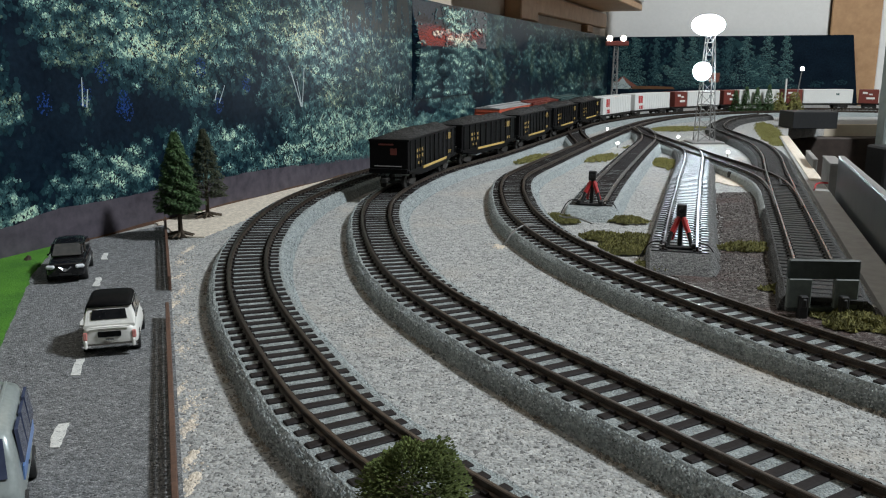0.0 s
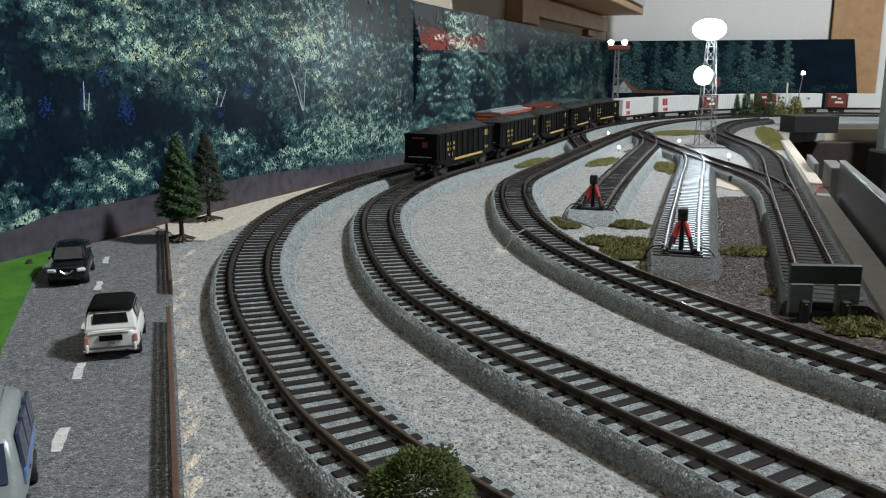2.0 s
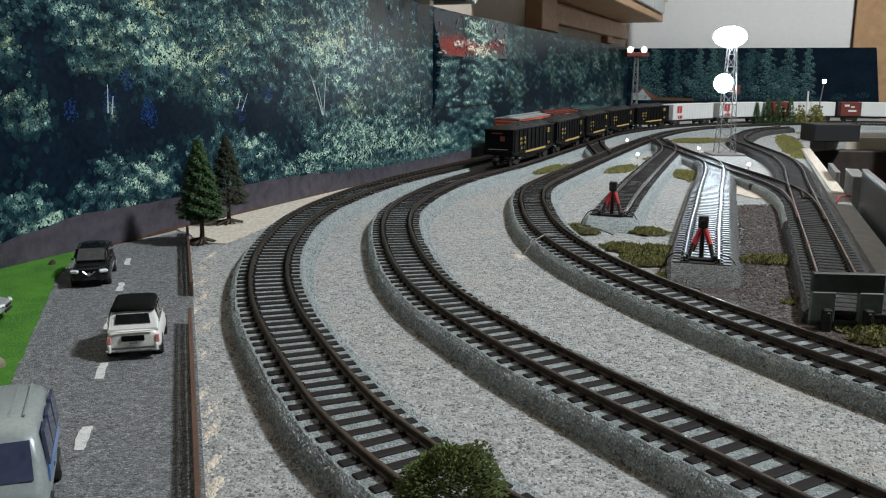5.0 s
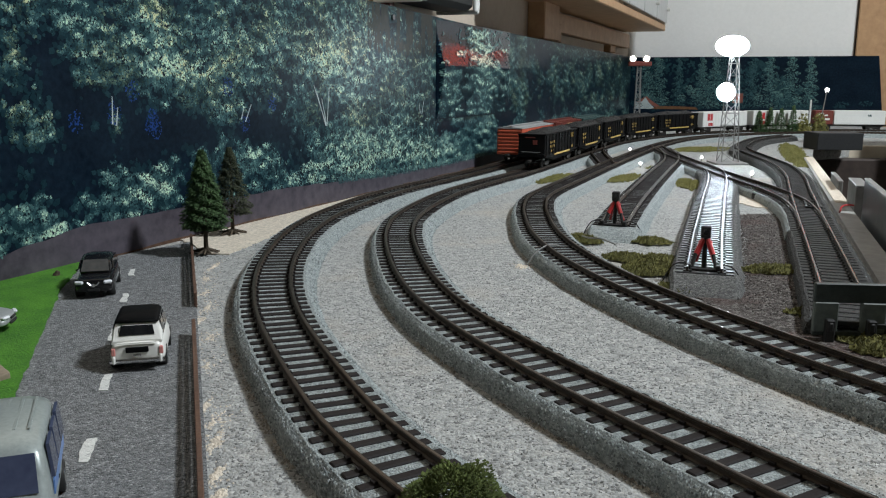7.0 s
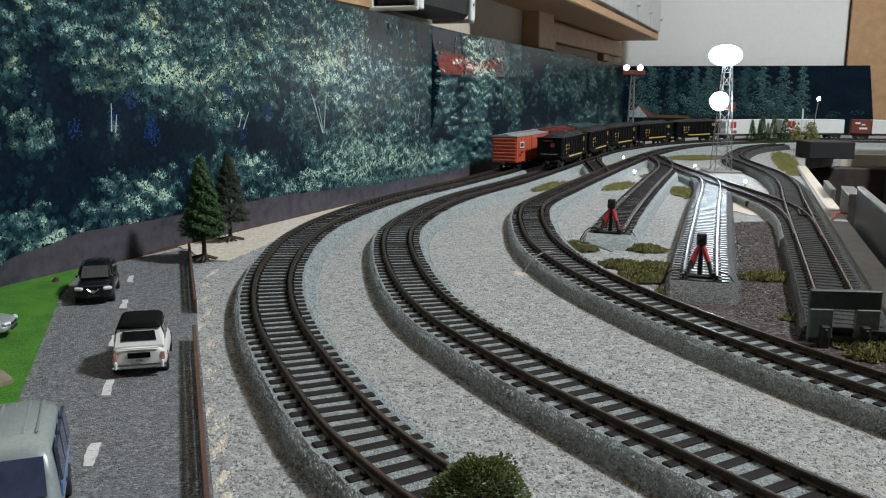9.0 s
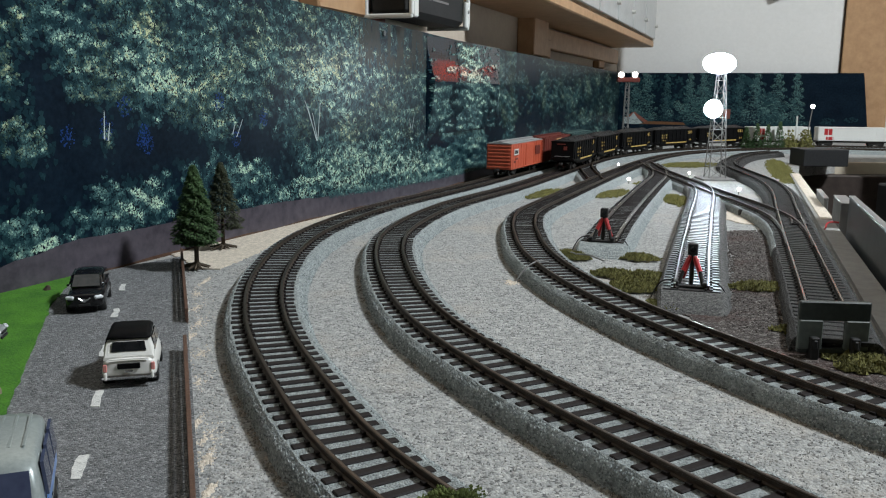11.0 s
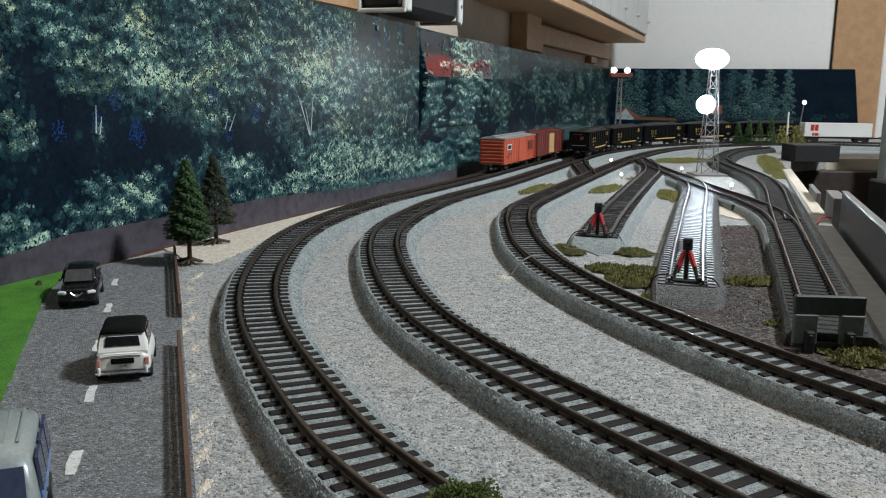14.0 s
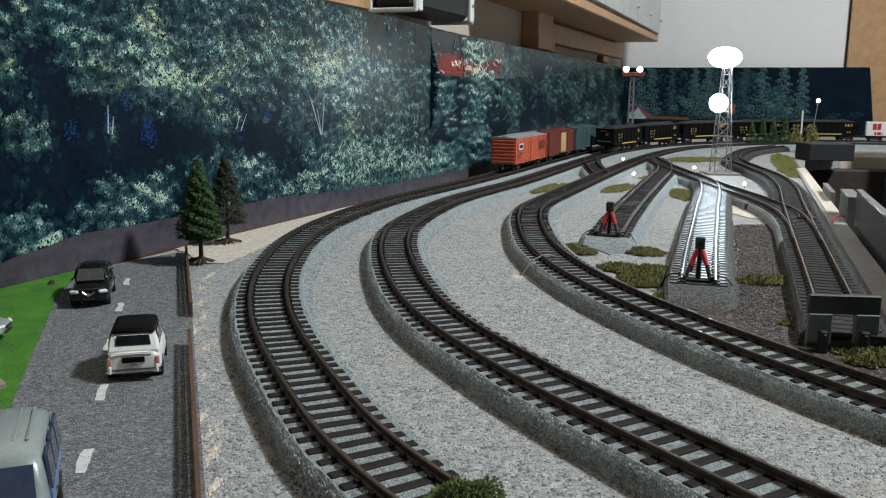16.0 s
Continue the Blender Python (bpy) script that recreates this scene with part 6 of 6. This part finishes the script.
# wire guard at the switch where the ladder runs into the edge siding
switch = thing("guard_wire", "small dark wire guard between the rails of a switch", "track guard", Matrix.Translation((0.2885, 0.705, TIE_TOP + 0.0012)) @ Matrix.Rotation(-0.31, 4, "Z"))
for s in (-1, 1):
    part("side_bar", bm_rod((s * 0.0055, -0.018, 0), (s * 0.0048, 0.018, 0), 0.0008, None, 6), TRUCK, switch)
    part("end_bar", bm_rod((-0.0052, s * 0.018, 0), (0.0052, s * 0.018, 0), 0.0008, None, 6), TRUCK, switch)
tagged(part("switch_box", bm_box(0.0055, 0.0075, 0.0060, (0.2725, 0.797, 0.0040), 0.0006), RUBBER), "small black switch motor box on a pale lamplit patch", "switch box")

# ---- device on the wall ----
dev = thing("wall_device", "black machine with white rounded end caps on the wall", "machine", WALL_M)
part("body", bm_box(0.170, 0.046, 0.080, (0.992, -0.020, 0.230), 0.006), RUBBER, dev)
for x in (0.905, 1.079):
    part("end_rim", bm_box(0.005, 0.054, 0.005, (x, -0.021, 0.1895), 0.0018, seg=3), WHITE_PAINT, dev, "white rim round a black end")
    for y in (-0.0465, 0.0040):
        part("end_rim", bm_box(0.005, 0.004, 0.080, (x, y, 0.2305), 0.0015, seg=3), WHITE_PAINT, dev, "white rim round a black end")
for x in (0.916, 1.076):
    tab = part("end_tab", bm_box(0.012, 0.005, 0.030, (x, -0.0455, 0.2040), 0.002, seg=3), WHITE_PAINT, dev, "white mounting tab")
    part("screw", bm_rod((x, -0.0478, 0.208), (x, -0.0488, 0.208), 0.0022, None, 10), GREY_METAL, tab)
for x, w, z, h in ((0.950, 0.034, 0.214, 0.007), (0.997, 0.048, 0.212, 0.0022)):
    part("marking", bm_box(w, 0.0006, h, (x, -0.0432, z)), GREY_METAL, dev, "pale printed bar")
part("bracket", bm_box(0.016, 0.012, 0.040, (0.935, 0.005, 0.186), 0.002), OXIDE, dev)


# ---- loose grains on the near gravel ----
GRAIN = surface("gravel_grain", (0.16, 0.165, 0.16), (0.50, 0.495, 0.475), 1400.0, 150.0, 0.8, relief=0.0001, island=0.55)
rng = np.random.default_rng(4)
N = 60000
gy = 0.15 + 0.75 * rng.random(N) ** 1.5
gx = -0.19 + 0.36 * rng.random(N)
keep = (gx > -0.072 - (gy - 0.20) * 0.343 + 0.006) & (gx < 0.215 + (gy - 0.37) * 0.30) & (gx > -0.03 - 0.36 * (gy - 0.10))
gx, gy = gx[keep], gy[keep]
n = len(gx)
r = rng.uniform(0.00025, 0.00062, n)
turn = rng.uniform(0, math.tau, n)
verts = np.zeros((n, 5, 3))
for k in range(4):
    a = turn + k * math.tau / 4
    q = r * rng.uniform(0.6, 1.2, n)
    verts[:, k] = np.stack([gx + q * np.cos(a), gy + q * np.sin(a), np.full(n, -0.0001)], 1)
verts[:, 4] = np.stack([gx + r * rng.uniform(-0.5, 0.5, n), gy + r * rng.uniform(-0.5, 0.5, n), r * rng.uniform(0.5, 1.1, n)], 1)
base = np.arange(n)[:, None] * 5
tri = np.concatenate([base + np.array([[k, (k + 1) % 4, 4]]) for k in range(4)])
tagged(raw("gravel_grains", verts.reshape(-1, 3).tolist(), tri.tolist(), GRAIN), "loose grey and white gravel grains", "gravel", kind="stuff")

# ---- clods on the dark earth between the sidings ----
CLOD = surface("earth_clod", (0.025, 0.02, 0.018), (0.15, 0.13, 0.12), 900.0, 120.0, 0.95, relief=0.0002, island=0.7)
count = 5200
gy = rng.uniform(0.39, 0.71, count)
gx = np.interp(gy, [0.39, 0.43, 0.58, 0.71], [0.146, 0.150, 0.203, 0.248]) + rng.uniform(-0.014, 0.020, count)
r = rng.uniform(0.0004, 0.0012, count) * rng.uniform(0.5, 1.0, count)
turn = rng.uniform(0, math.tau, count)
verts = np.zeros((count, 5, 3))
for k in range(4):
    a = turn + k * math.tau / 4
    q = r * rng.uniform(0.6, 1.3, count)
    verts[:, k] = np.stack([gx + q * np.cos(a), gy + q * np.sin(a), np.full(count, 0.0003)], 1)
verts[:, 4] = np.stack([gx + r * rng.uniform(-0.4, 0.4, count), gy + r * rng.uniform(-0.4, 0.4, count), 0.0005 + r * rng.uniform(0.5, 1.0, count)], 1)
base = np.arange(count)[:, None] * 5
tri = np.concatenate([base + np.array([[k, (k + 1) % 4, 4]]) for k in range(4)])
tagged(raw("earth_clods", verts.reshape(-1, 3).tolist(), tri.tolist(), CLOD), "dark brown and grey clods of loose earth", "gravel", kind="stuff")

# ---- coarse grit along the shoulders of the near roadbeds ----
CRUMB = surface("tan_gravel_crumb", (0.20, 0.185, 0.165), (0.52, 0.48, 0.42), 900.0, 150.0, 0.9, relief=0.0001, island=0.5)
SPECK = surface("roadbed_grit", (0.22, 0.25, 0.25), (0.52, 0.56, 0.56), 1400.0, 150.0, 0.7, relief=0.0001, island=0.6)
for pts, count in ((LINE_A, 9000), (LINE_B, 12000), (LINE_C, 9000)):
    line = spline(pts, 0.001)
    h = headings(line)
    pick = np.nonzero((line[:, 1] > 0.13) & (line[:, 1] < 0.75))[0]
    w = 1.0 / (line[pick, 1] ** 1.3)
    i = rng.choice(pick, count, p=w / w.sum())
    side = rng.choice((-1.0, 1.0), count)
    f = rng.uniform(0.0, 1.0, count)
    d = np.where(side < 0, np.interp(f, [0.0, 0.45, 1.0], [0.0158, 0.0178, 0.0194]), np.interp(f, [0.0, 0.4, 1.0], [0.0163, 0.0190, 0.0226]))
    z = np.interp(f, [0.0, 0.42, 1.0], [0.0079, 0.0060, -0.0006])
    gx, gy = line[i, 0] + h[i, 1] * side * d, line[i, 1] - h[i, 0] * side * d
    r = rng.uniform(0.00025, 0.0006, count)
    turn = rng.uniform(0, math.tau, count)
    verts = np.zeros((count, 5, 3))
    for k in range(4):
        a = turn + k * math.tau / 4
        verts[:, k] = np.stack([gx + r * np.cos(a), gy + r * np.sin(a), z - 0.00025], 1)
    out = 0.6 * r
    verts[:, 4] = np.stack([gx + h[i, 1] * side * out, gy - h[i, 0] * side * out, z + r * 0.9], 1)
    base = np.arange(count)[:, None] * 5
    tri = np.concatenate([base + np.array([[k, (k + 1) % 4, 4]]) for k in range(4)])
    tagged(raw("roadbed_grit", verts.reshape(-1, 3).tolist(), tri.tolist(), SPECK), "coarse pale grit on a roadbed shoulder", "gravel", kind="stuff")

    # crumbs that have gathered along the foot of the steep shoulder
    m = count // 3
    i = rng.choice(pick, m, p=w / w.sum())
    keep = np.array([noise.noise(Vector((line[k, 0] * 60, line[k, 1] * 60, 2.0))) > -0.1 for k in i])
    i = i[keep]
    m = len(i)
    d = rng.uniform(0.0182, 0.0215, m)
    gx, gy = line[i, 0] - h[i, 1] * d, line[i, 1] + h[i, 0] * d
    r = rng.uniform(0.0003, 0.0011, m) * rng.uniform(0.5, 1.0, m)
    turn = rng.uniform(0, math.tau, m)
    verts = np.zeros((m, 5, 3))
    for k in range(4):
        a = turn + k * math.tau / 4
        q = r * rng.uniform(0.6, 1.3, m)
        verts[:, k] = np.stack([gx + q * np.cos(a), gy + q * np.sin(a), np.full(m, -0.0001)], 1)
    verts[:, 4] = np.stack([gx, gy, r * rng.uniform(0.6, 1.3, m)], 1)
    base = np.arange(m)[:, None] * 5
    tri = np.concatenate([base + np.array([[k, (k + 1) % 4, 4]]) for k in range(4)])
    tagged(raw("gravel_crumbs", verts.reshape(-1, 3).tolist(), tri.tolist(), CRUMB), "tan and grey crumbs along the foot of a roadbed", "gravel", kind="stuff")


# ---- what moves: the train draws away round the curve ----
def gone(t):
    """How far the train has gone at t seconds: a slow steady crawl."""
    return -0.002 + 0.0481 * t + 0.00011 * t * t


def motions():
    for k, car in enumerate(TRAIN):
        rows = []
        for i in range(33):
            t = i * 0.5
            s = REAR + gone(t) + 0.078 + PITCH * min(k, 5) + 0.164 * max(0, k - 5)
            rows.append((t, on_line(TRAIN_LINE, s, 0.052)))
        walk(car, rows)


motions()
